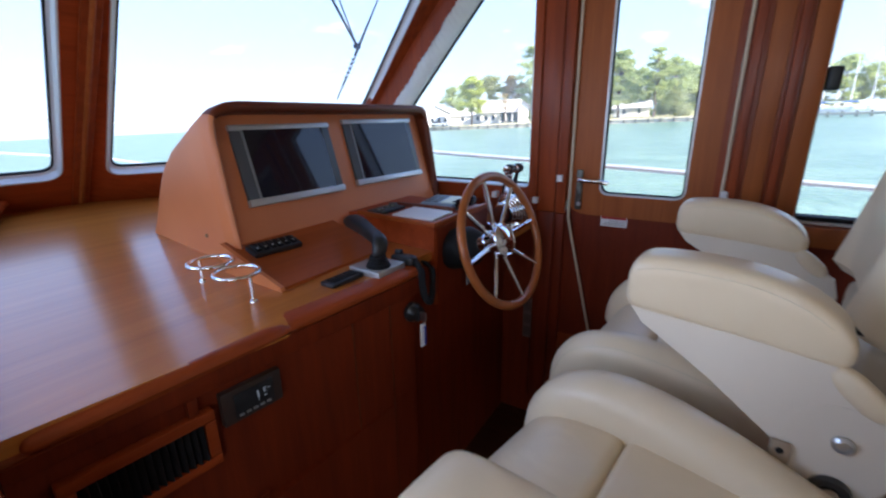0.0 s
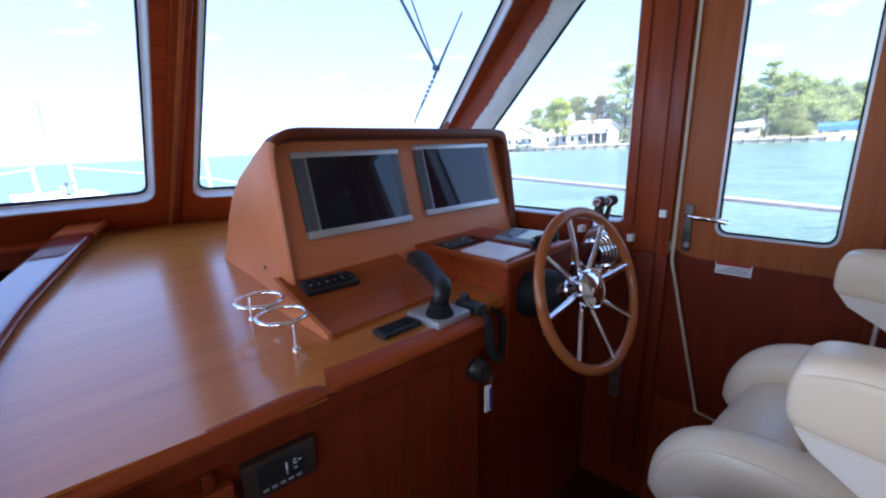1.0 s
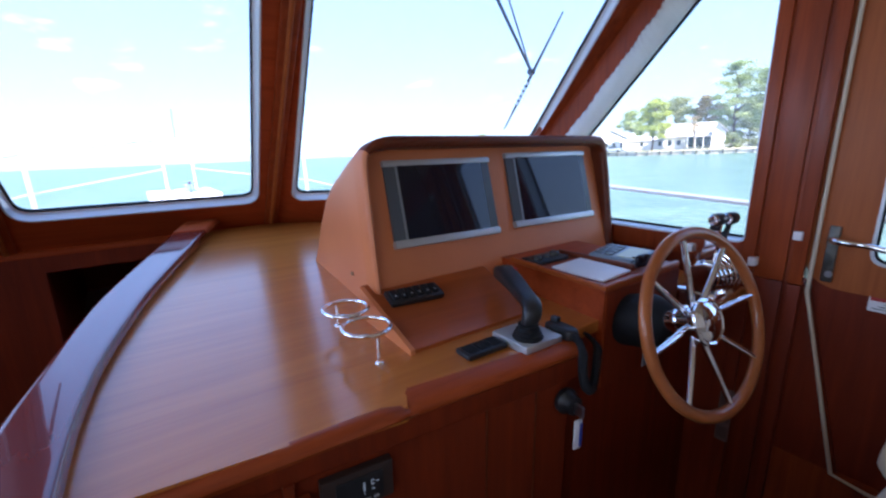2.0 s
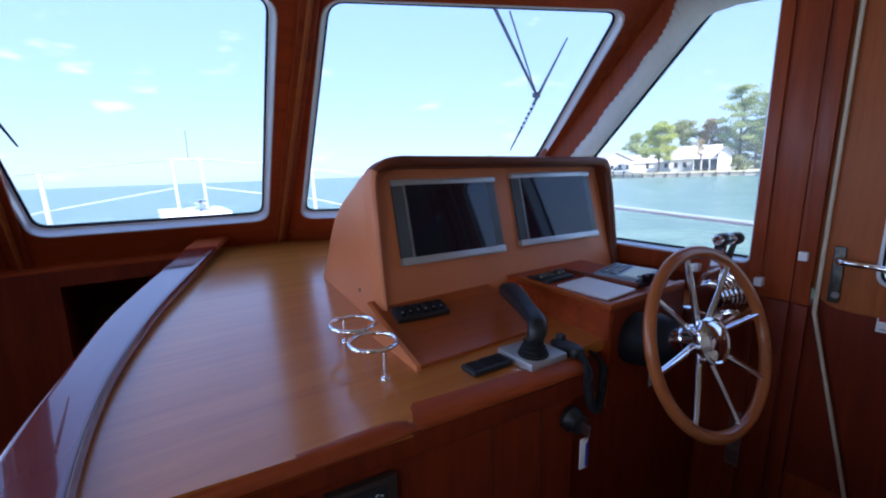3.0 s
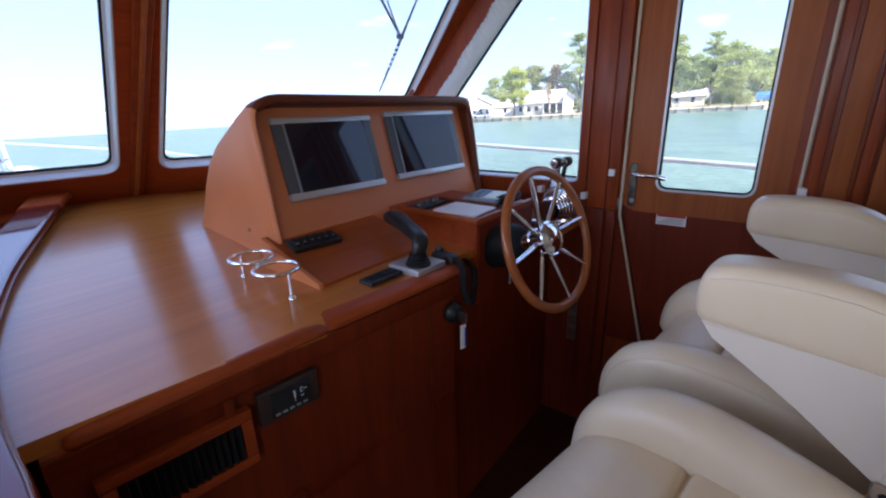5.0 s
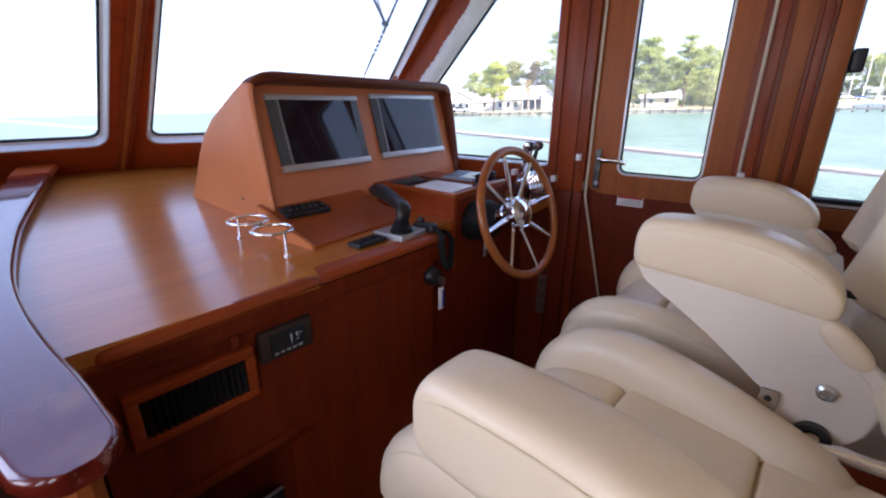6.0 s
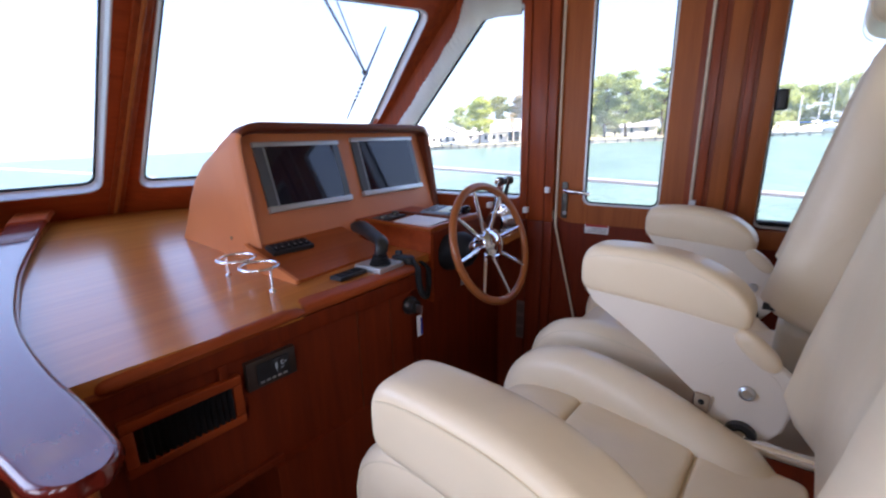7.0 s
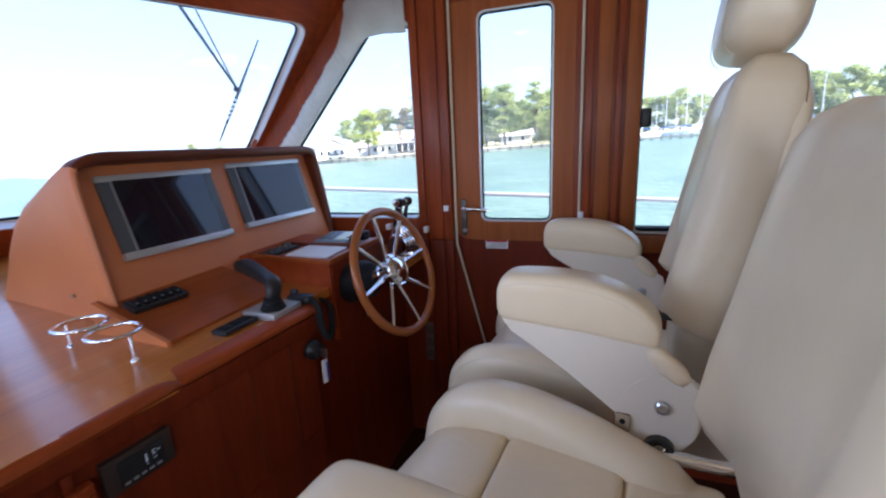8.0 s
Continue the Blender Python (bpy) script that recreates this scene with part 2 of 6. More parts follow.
def box(bm, x0, x1, y0, y1, z0, z1, bevel=0.0, seg=2, m=None):
    vs = [bm.verts.new(Vector((x, y, z))) for x in (x0, x1) for y in (y0, y1) for z in (z0, z1)]
    fs = [bm.faces.new([vs[i] for i in q]) for q in ((0, 1, 3, 2), (4, 6, 7, 5), (0, 4, 5, 1), (2, 3, 7, 6), (0, 2, 6, 4), (1, 5, 7, 3))]
    if m is not None:
        for v in vs:
            v.co = m @ v.co
    if bevel:
        es = list({e for f in fs for e in f.edges})
        bmesh.ops.bevel(bm, geom=es, offset=bevel, segments=seg, profile=0.6, affect="EDGES")
    return bm


def loft(bm, rings, closed=True, caps=True):
    """Skin through rings of equal length."""
    vs = [[bm.verts.new(Vector(p)) for p in r] for r in rings]
    n = len(vs[0])
    for a, b in zip(vs, vs[1:]):
        for i in range(n if closed else n - 1):
            j = (i + 1) % n
            bm.faces.new((a[i], a[j], b[j], b[i]))
    if caps and closed:
        bm.faces.new(vs[0][::-1])
        bm.faces.new(vs[-1])
    return bm


def ring(center, u, v, r, n=12):
    c, u, v = Vector(center), Vector(u), Vector(v)
    return [c + r * (math.cos(2 * math.pi * i / n) * u + math.sin(2 * math.pi * i / n) * v) for i in range(n)]


def tube(bm, pts, r, n=10, closed=False):
    """A round bar along points; r may be a list."""
    pts = [Vector(p) for p in pts]
    rings, prev = [], None
    m = len(pts)
    for i, p in enumerate(pts):
        a = pts[(i - 1) % m] if closed or i else p
        b = pts[(i + 1) % m] if closed or i < m - 1 else p
        d = (b - a).normalized()
        if prev is None:
            prev = d.orthogonal().normalized()
        u = (prev - d * prev.dot(d)).normalized()
        prev = u
        rings.append(ring(p, u, d.cross(u), r[i] if isinstance(r, (list, tuple)) else r, n))
    if closed:
        rings.append(rings[0])
    loft(bm, rings, True, not closed)
    if closed:
        bmesh.ops.remove_doubles(bm, verts=bm.verts, dist=1e-5)
    return bm


def lathe(bm, profile, m=None, n=24):
    """Turned form: profile of (radius, height) about z, carried by m."""
    rings = []
    for r, z in profile:
        rings.append([Vector((max(r, 1e-4) * math.cos(2 * math.pi * i / n), max(r, 1e-4) * math.sin(2 * math.pi * i / n), z)) for i in range(n)])
    if m is not None:
        rings = [[m @ p for p in r] for r in rings]
    return loft(bm, rings)


def smooth_path(pts, n=6):
    """Catmull-Rom curve through points."""
    p = [Vector(a) for a in pts]
    p = [2 * p[0] - p[1]] + p + [2 * p[-1] - p[-2]]
    out = []
    for i in range(1, len(p) - 2):
        for k in range(n):
            t = k / n
            a, b, c, d = p[i - 1], p[i], p[i + 1], p[i + 2]
            out.append(0.5 * ((2 * b) + (c - a) * t + (2 * a - 5 * b + 4 * c - d) * t * t + (3 * b - a - 3 * c + d) * t ** 3))
    out.append(p[-2])
    return out


def pillow(bm, sx, sy, sz, e1=0.35, e2=0.35, m=None, nu=28, nv=16, warp=None):
    """Upholstered block: a superellipsoid of the given half sizes."""
    def pw(c, e):
        return math.copysign(abs(c) ** e, c)
    rings = []
    for j in range(nv + 1):
        v = -math.pi / 2 + math.pi * j / nv
        v = max(-math.pi / 2 + 0.02, min(math.pi / 2 - 0.02, v))
        row = []
        for i in range(nu):
            u = 2 * math.pi * i / nu
            p = Vector((sx * pw(math.cos(v), e1) * pw(math.cos(u), e2), sy * pw(math.cos(v), e1) * pw(math.sin(u), e2), sz * pw(math.sin(v), e1)))
            if warp:
                p = warp(p)
            row.append(m @ p if m is not None else p)
        rings.append(row)
    return loft(bm, rings)


def rounded(corners, r, n=6):
    """Corner points of a flat outline in space, with arcs; returns one list of points per corner."""
    c = [Vector(p) for p in corners]
    out = []
    for i, p in enumerate(c):
        rr = r[i] if isinstance(r, (list, tuple)) else r
        a, b = (c[i - 1] - p).normalized() * rr, (c[(i + 1) % len(c)] - p).normalized() * rr
        out.append([p + a * (1 - t) ** 2 + b * t ** 2 for t in (k / n for k in range(n + 1))])
    return out


def panel_with_hole(bm, outer, hole, r, thick, inward, outer_r=0.001):
    """A flat board with a rounded opening. inward: direction from the outer face to the inner face."""
    d = Vector(inward).normalized() * thick
    rims = [[p for a in rounded(q, rr) for p in a] for q, rr in ((outer, outer_r), (hole, r))]
    loops = [[bm.verts.new(p + off) for p in rim] for rim in rims for off in (Vector(), d)]
    o0, o1, h0, h1 = loops
    n = len(o0)
    for a, c in ((o0, h0), (o1, h1), (o0, o1), (h0, h1)):
        for i in range(n):
            j = (i + 1) % n
            bm.faces.new((a[i], a[j], c[j], c[i]))
    return bm


def loop_strip(bm, hole, r, inset, width, thick, inward, lift):
    """A flat frame that follows a rounded opening: from inset to inset + width inside it."""
    c = sum((Vector(p) for p in hole), Vector()) / len(hole)
    nrm = Vector(inward).normalized()

    def ins(a):
        cs = [Vector(p) for p in hole]
        out = []
        for i, p in enumerate(cs):
            e1, e2 = (cs[i - 1] - p).normalized(), (cs[(i + 1) % len(cs)] - p).normalized()
            s = e1.cross(e2).length
            out.append(p + (e1 + e2) * (a / max(s, 0.2)))
        return [q for arc in rounded(out, max(r - a, 0.004)) for q in arc]
    a, b = ins(inset), ins(inset + width)
    rings = [[p + nrm * lift for p in a], [p + nrm * lift for p in b], [p + nrm * (lift + thick) for p in b], [p + nrm * (lift + thick) for p in a]]
    rings.append(rings[0])
    loft(bm, rings, True, False)
    bmesh.ops.remove_doubles(bm, verts=bm.verts, dist=1e-6)
    return bm


def chamfered_frame(bm, hole, r, inward, profile):
    """A frame round a rounded opening: profile of (inset, lift) pairs, closed in cross-section."""
    nrm = Vector(inward).normalized()
    cs = [Vector(p) for p in hole]
    rings = []
    for a, h in profile + profile[:1]:
        out = []
        for i, p in enumerate(cs):
            e1, e2 = (cs[i - 1] - p).normalized(), (cs[(i + 1) % len(cs)] - p).normalized()
            out.append(p + (e1 + e2) * (a / max(e1.cross(e2).length, 0.2)))
        rings.append([q + nrm * h for arc in rounded(out, max(r - a, 0.012)) for q in arc])
    loft(bm, rings, True, False)
    bmesh.ops.remove_doubles(bm, verts=bm.verts, dist=1e-6)
    return bm


def pane(bm, hole, r, inset, inward, lift):
    nrm = Vector(inward).normalized()
    pts = [p + nrm * lift for arc in rounded(hole, r) for p in arc]
    bm.faces.new([bm.verts.new(p) for p in pts])
    return bm


def window(name, hole, r, inward, depth, label, wide=False):
    """A glazed opening: pale frame, dark gasket and pane."""
    w = thing(name, label, "window", "", "structure")
    edge = 0.017 if wide else 0.007
    prof = [(-0.003, depth + 0.001), (-0.002, depth + 0.003), (0.002, depth + 0.003), (0.005, depth - 0.001), (0.0055, depth - 0.008), (max(edge * 0.55, 0.0057), depth * 0.66), (max(edge * 0.60, 0.006), depth * 0.58), (edge, depth * 0.42), (edge, depth * 0.18), (0.0, depth * 0.18), (0.0, depth * 0.9)]
    part("window_frame", chamfered_frame(bmesh.new(), hole, r, inward, prof), ALU, w, "", 25)
    part("gasket", loop_strip(bmesh.new(), hole, r, edge - 0.0005, 0.007, 0.010, inward, depth * 0.20), RUBBER, w)
    g = part("pane", pane(bmesh.new(), hole, r, 0, inward, depth * 0.25), GLASS, w, "", 0)
    g.visible_shadow = False
    return w


# ---- the pilothouse: walls, windows, floor, ceiling ----
XS, XO = 1.70, 1.78            # starboard side, inner and outer face
MIRROR = 0.41                  # port side lies at MIRROR - x


def cz(y):
    """Height of the sloping dash top."""
    return 1.0 + 0.05 * (y - 0.92)


PB, PT, PR = Vector((0.779, 2.28, 1.221)), Vector((0.705, 1.56, 1.957)), Vector((1.58, 1.14, 1.961))
PN = (PT - PB).cross(PR - PB).normalized()
if PN.y > 0:
    PN = -PN                   # points into the cabin


def on_pane(x, z):
    return Vector((x, PB.y - (PN.x * (x - PB.x) + PN.z * (z - PB.z)) / PN.y, z))


def port(p):
    return Vector((MIRROR - p[0], p[1], p[2]))


CN = Vector((0, -0.714, -0.70))
centre_hole = [(-0.222, 2.316, 1.201), (0.617, 2.316, 1.201), (0.532, 1.585, 1.944), (-0.280, 1.585, 1.944)]
centre_out = [(-0.275, 2.51, 1.00), (0.690, 2.51, 1.00), (0.612, 1.42, 2.112), (-0.355, 1.42, 2.112)]
side_hole = [on_pane(0.767, 1.199), on_pane(1.764, 1.200), on_pane(1.612, 1.974), on_pane(0.667, 1.963)]
side_out = [on_pane(0.690, 1.0), on_pane(1.835, 1.0), on_pane(1.655, 2.11), on_pane(0.605, 2.11)]
T_WS = 0.05
b = panel_with_hole(bmesh.new(), [Vector(p) - CN.normalized() * T_WS for p in centre_out], [Vector(p) - CN.normalized() * T_WS for p in centre_hole], 0.072, T_WS, CN)
solo("wall_front", b, W_TRIM_X, "varnished cherry windshield wall round the middle window", "wall", "", "structure", 25)
b = panel_with_hole(bmesh.new(), [p - PN * T_WS for p in side_out], [p - PN * T_WS for p in side_hole], 0.072, T_WS, PN)
solo("wall_front_starboard", b, W_TRIM_X, "varnished cherry windshield wall round the starboard window", "wall", "", "structure", 25)
QN = Vector((-PN.x, PN.y, PN.z))
b = panel_with_hole(bmesh.new(), [port(p - PN * T_WS) for p in side_out], [port(p - PN * T_WS) for p in side_hole], 0.072, T_WS, QN)
solo("wall_front_port", b, W_TRIM_X, "varnished cherry windshield wall round the port window", "wall", "", "structure", 25)
window("window_1", [Vector(p) - CN.normalized() * T_WS for p in centre_hole], 0.072, CN, T_WS, "middle windshield pane in a pale metal frame", True)
window("window_2", [p - PN * T_WS for p in side_hole], 0.072, PN, T_WS, "starboard windshield pane in a pale metal frame", True)
window("window_3", [port(p - PN * T_WS) for p in side_hole], 0.072, QN, T_WS, "port windshield pane in a pale metal frame", True)

# mullions between the panes: a wide board with a half-round bead
for sgn, nm in ((1, "trim"), (-1, "trim")):
    a, c = Vector((0.692, 2.475, 1.03)), Vector((0.610, 1.405, 2.11))
    if sgn < 0:
        a, c = port(a), port(c)
    d = (c - a).normalized()
    inn = Vector((0, -0.714, -0.70))
    side = d.cross(inn).normalized()
    bm = bmesh.new()
    board = [(-0.030, -0.03), (-0.030, 0.002), (-0.028, 0.004), (0.028, 0.004), (0.030, 0.002), (0.030, -0.03)]
    loft(bm, [[q + side * u + inn * v for u, v in board] for q in (a, c)])
    post = tagged(part(nm, bm, W_TRIM, None, "", 30), "cherry mullion board with a half-round bead", "trim", "", "structure")
    bead = [(-0.009, 0.0), (-0.009, 0.006), (-0.006, 0.012), (0.0, 0.014), (0.006, 0.012), (0.009, 0.006), (0.009, 0.0)]
    # bead gets the paler door wood to paint the light along it
    part("bead", loft(bmesh.new(), [[q + side * u + inn * v for u, v in bead] for q in (a, c)]), W_DOOR, post, "half-round bead, paler for the light on it", 60)

# lower sill moulding under the windshield on the port side, over the stairwell
bm = bmesh.new()
tube(bm, [(0.33, 2.44, 1.055), (-0.36, 2.44, 1.055), (-1.30, 2.02, 1.055)], 0.022, 10)
tagged(part("trim", bm, W_TRIM_X), "rounded cherry sill moulding", "trim", "", "structure")


def side_wall(name, side, label):
    """A side of the house: lower panel, posts, header; side=+1 starboard, -1 port."""
    def X(x):
        return x if side > 0 else MIRROR - x
    wall = thing(name, label, "wall", "", "structure")

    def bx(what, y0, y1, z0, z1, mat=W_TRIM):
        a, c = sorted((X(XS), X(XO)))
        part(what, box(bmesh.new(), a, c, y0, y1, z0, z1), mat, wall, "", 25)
    # posts split at 1.03: the darker cherry below paints the dimness near the floor
    bx("post", 0.53, 0.69, 1.03, 2.12)             # ahead of the door
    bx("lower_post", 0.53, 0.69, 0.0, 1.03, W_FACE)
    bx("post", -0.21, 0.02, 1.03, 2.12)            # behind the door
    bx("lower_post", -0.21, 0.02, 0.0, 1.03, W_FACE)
    bx("header", 0.02, 0.53, 2.0, 2.12)
    bx("door_sill", 0.02, 0.53, 0.0, 0.478)
    bx("aft_panel", -2.4, -1.30, 0.0, 2.12)
    bx("header", -1.30, -0.21, 1.962, 2.12)
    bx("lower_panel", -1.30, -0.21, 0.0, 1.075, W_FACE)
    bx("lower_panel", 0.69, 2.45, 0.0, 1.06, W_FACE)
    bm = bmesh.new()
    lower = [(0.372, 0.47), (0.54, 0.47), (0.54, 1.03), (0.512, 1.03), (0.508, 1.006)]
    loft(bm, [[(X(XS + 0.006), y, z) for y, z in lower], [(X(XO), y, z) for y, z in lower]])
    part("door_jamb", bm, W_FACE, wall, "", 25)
    hole = [(X(XO), 0.692, 1.127), (X(XO), 0.692, 1.958), (X(XO), 0.905, 1.958), (X(XO), 1.670, 1.127)]
    out = [(X(XO), 0.69, 1.06), (X(XO), 0.69, 2.12), (X(XO), 0.99, 2.12), (X(XO), 2.02, 1.06)]
    bm = panel_with_hole(bmesh.new(), out, hole, [0.03, 0.03, 0.05, 0.03], XO - XS, (-side, 0, 0))
    part("window_surround", bm, W_TRIM, wall, "", 25)
    return hole


hole = side_wall("wall_starboard", 1, "varnished cherry side wall with posts and panels")
hole_p = side_wall("wall_port", -1, "varnished cherry side wall with posts and panels")
window("window_4", hole, 0.03, (-1, 0, 0), XO - XS, "slanting side window beside the windshield")
window("window_5", hole_p, 0.03, (1, 0, 0), XO - XS, "slanting side window beside the windshield")
for k, x, s in ((6, XO, -1), (7, MIRROR - XO, 1)):
    h = [(x, -1.30, 1.075), (x, -0.21, 1.075), (x, -0.21, 1.962), (x, -1.30, 1.962)]
    window("window_%d" % k, h, 0.03, (s, 0, 0), XO - XS, "long sliding side window behind the door")
bm = bmesh.new()
box(bm, 1.712, 1.765, -1.29, -0.215, 1.078, 1.094, 0.002)
tagged(part("trim", bm, RUBBER), "black sliding-window track along the sill", "trim", "", "structure")

# corner posts between the windshield and the slanting side windows
for f, nm in ((lambda p: Vector(p), "trim"), (port, "trim")):
    bm = bmesh.new()
    top = [on_pane(1.618, 2.11), (1.715, 0.93, 2.115), (1.70, 1.02, 2.115), on_pane(1.72, 2.11) + Vector((0, 0.1, 0))]
    low = [on_pane(1.822, 1.0), (1.715, 1.99, 1.0), (1.75, 2.15, 1.0), on_pane(1.90, 1.0) + Vector((0, 0.1, 0))]
    loft(bm, [[f(p) for p in low], [f(p) for p in top]])
    tagged(part(nm, bm, W_TRIM, None, "", 25), "slanting cherry corner post", "trim", "", "structure")

# mouldings on the posts: proud strips with eased edges
for y0, y1, dx, mat in ((0.655, 0.690, 0.014, W_TRIM), (0.575, 0.645, 0.010, W_TRIM), (0.528, 0.562, 0.020, W_TRIM),
                        (-0.045, -0.018, 0.022, W_TRIM), (-0.115, -0.060, 0.012, W_DOOR), (-0.150, -0.125, 0.024, W_TRIM), (-0.212, -0.160, 0.016, W_DOOR)):
    bm = bmesh.new()
    box(bm, XS - dx, XS + 0.004, y0, y1, 1.06 if y0 < 0 else 1.03, 2.10, 0.004)
    tagged(part("trim", bm, mat), "upright cherry moulding strip", "trim", "", "structure")
    # lower run of the same strip, its shade put into the darker wood
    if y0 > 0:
        tagged(part("trim", box(bmesh.new(), XS - dx, XS + 0.004, y0, y1, 0.10, 1.028, 0.004), W_FACE), "lower cherry moulding strip, darkened for the shade near the floor", "trim", "", "structure")
bm = bmesh.new()
box(bm, XS - 0.022, XS + 0.004, -1.9, -0.213, 1.0, 1.068, 0.005)
tagged(part("trim", bm, W_DOOR), "light cherry sill board under the side window", "trim", "", "structure")

# beige seals that run down beside the door
for pts in ([(XS - 0.006, 0.515, 2.08), (XS - 0.006, 0.515, 1.012), (XS - 0.006, 0.382, 0.475), (XS - 0.006, 0.30, 0.462), (XS - 0.006, 0.03, 0.462)],
            [(XS - 0.006, -0.006, 2.08), (XS - 0.006, -0.006, 0.47)]):
    bm = bmesh.new()
    tube(bm, pts, 0.0055, 8)
    tagged(part("trim", bm, CORD), "beige rubber door seal", "trim", "", "structure")

# floor, stairwell, ceiling, aft wall
bm = bmesh.new()
box(bm, -1.38, 1.78, -2.48, 0.60, -0.06, 0.0)
box(bm, -0.10, 1.78, 0.60, 2.55, -0.06, 0.0)
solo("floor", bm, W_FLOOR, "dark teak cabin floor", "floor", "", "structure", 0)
stairs = thing("stairs", "dark wooden steps down to the fore cabin", "stairs", "", "structure")
for i in range(5):
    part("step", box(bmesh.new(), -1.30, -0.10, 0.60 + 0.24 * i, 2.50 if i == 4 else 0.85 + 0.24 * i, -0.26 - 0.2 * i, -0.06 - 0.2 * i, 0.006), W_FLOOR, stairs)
bow_wall = thing("wall_bow", "dark cherry bulkhead under the windshield with an open locker", "wall", "", "structure")
for nm, x0, x1, z0, z1 in (("panel", -1.38, -0.18, -1.3, 1.06), ("panel", 0.34, 1.78, -1.3, 1.06), ("top_rail", -0.18, 0.34, 0.985, 1.06), ("lower_panel", -0.18, 0.34, -1.3, 0.53)):
    part(nm, box(bmesh.new(), x0, x1, 2.42, 2.50, z0, z1), W_FACE, bow_wall, "", 0)
for x0, x1, y0, y1, z0, z1 in ((-0.20, 0.36, 3.60, 3.62, 0.51, 1.0), (-0.20, -0.18, 2.50, 3.60, 0.51, 1.0), (0.34, 0.36, 2.50, 3.60, 0.51, 1.0), (-0.18, 0.34, 2.50, 3.60, 0.985, 1.0), (-0.18, 0.34, 2.50, 3.60, 0.51, 0.53)):
    part("locker_panel", box(bmesh.new(), x0, x1, y0, y1, z0, z1), W_FACE, bow_wall, "", 0)
# stairwell wall takes the near-black floor wood to paint the unlit well
bm = bmesh.new()
box(bm, -1.38, -1.30, 0.5, 2.418, -1.3, -0.002)
solo("wall_stairwell", bm, W_FLOOR, "wall beside the steps, coloured dark for the stairwell shade", "wall", "", "structure", 0)
bm = bmesh.new()
roof = [(-1.38, -2.48), (1.78, -2.48), (1.78, 0.90), (1.66, 0.98), (0.63, 1.45), (-0.22, 1.45), (-1.25, 0.98), (-1.38, 0.90)]
loft(bm, [[(x, y, 2.10) for x, y in roof], [(x, y, 2.16) for x, y in roof]])
solo("ceiling", bm, CEIL, "tan padded headliner", "ceiling", "", "structure", 0)
bm = bmesh.new()
box(bm, -1.38, 1.78, -2.48, -2.40, 0.0, 2.115)
solo("wall_aft", bm, W_FACE, "plain cherry aft bulkhead", "wall", "", "structure", 0)


def door(name, side):
    def X(x):
        return x if side > 0 else MIRROR - x
    d = thing(name, "cherry side door with a tall window, closed", "door", "", "structure")
    o = [(X(1.745), 0.535, 2.01), (X(1.745), 0.535, 1.03), (X(1.745), 0.012, 1.03), (X(1.745), 0.012, 2.01)]
    h = [(X(1.745), 0.405, 1.957), (X(1.745), 0.405, 1.114), (X(1.745), 0.101, 1.114), (X(1.745), 0.101, 1.957)]
    bm = panel_with_hole(bmesh.new(), o, h, 0.04, 0.036, (-side, 0, 0), [0.003, 0.095, 0.060, 0.003])
    part("window_surround", bm, W_DOOR, d, "lighter cherry surround", 25)
    # darker cherry down here stands in for the light that doesn't reach it
    bm = bmesh.new()
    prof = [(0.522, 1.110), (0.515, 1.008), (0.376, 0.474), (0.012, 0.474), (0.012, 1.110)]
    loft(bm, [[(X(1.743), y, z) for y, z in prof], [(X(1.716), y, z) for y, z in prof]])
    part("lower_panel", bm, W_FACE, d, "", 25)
    part("window_frame", loop_strip(bmesh.new(), h, 0.04, 0.0, 0.007, 0.020, (-side, 0, 0), 0.017), ALU, d)
    part("gasket", loop_strip(bmesh.new(), h, 0.04, 0.0065, 0.006, 0.010, (-side, 0, 0), 0.016), RUBBER, d)
    g = part("pane", pane(bmesh.new(), h, 0.04, 0, (-side, 0, 0), 0.016), GLASS, d, "", 0)
    g.visible_shadow = False
    # lever handle on a back plate
    pl = part("back_plate", box(bmesh.new(), min(X(1.696), X(1.706)), max(X(1.696), X(1.706)), 0.468, 0.494, 1.050, 1.212, 0.006), WORN, d)
    bm = bmesh.new()
    tube(bm, [(X(1.70), 0.476, 1.175), (X(1.672), 0.476, 1.175), (X(1.662), 0.468, 1.175), (X(1.660), 0.45, 1.175), (X(1.662), 0.405, 1.173), (X(1.672), 0.366, 1.166)], [0.011, 0.011, 0.010, 0.009, 0.008, 0.009], 10)
    part("lever", bm, CHROME, d)
    bm = bmesh.new()
    lathe(bm, [(0.0, 0), (0.009, 0), (0.009, 0.006), (0.0, 0.006)], pose(X(1.696), 0.476, 1.075, 0, -90 * side, 0), 14)
    part("lock", bm, STEEL, d)
    return d


door("door_1", 1)
door("door_2", -1)


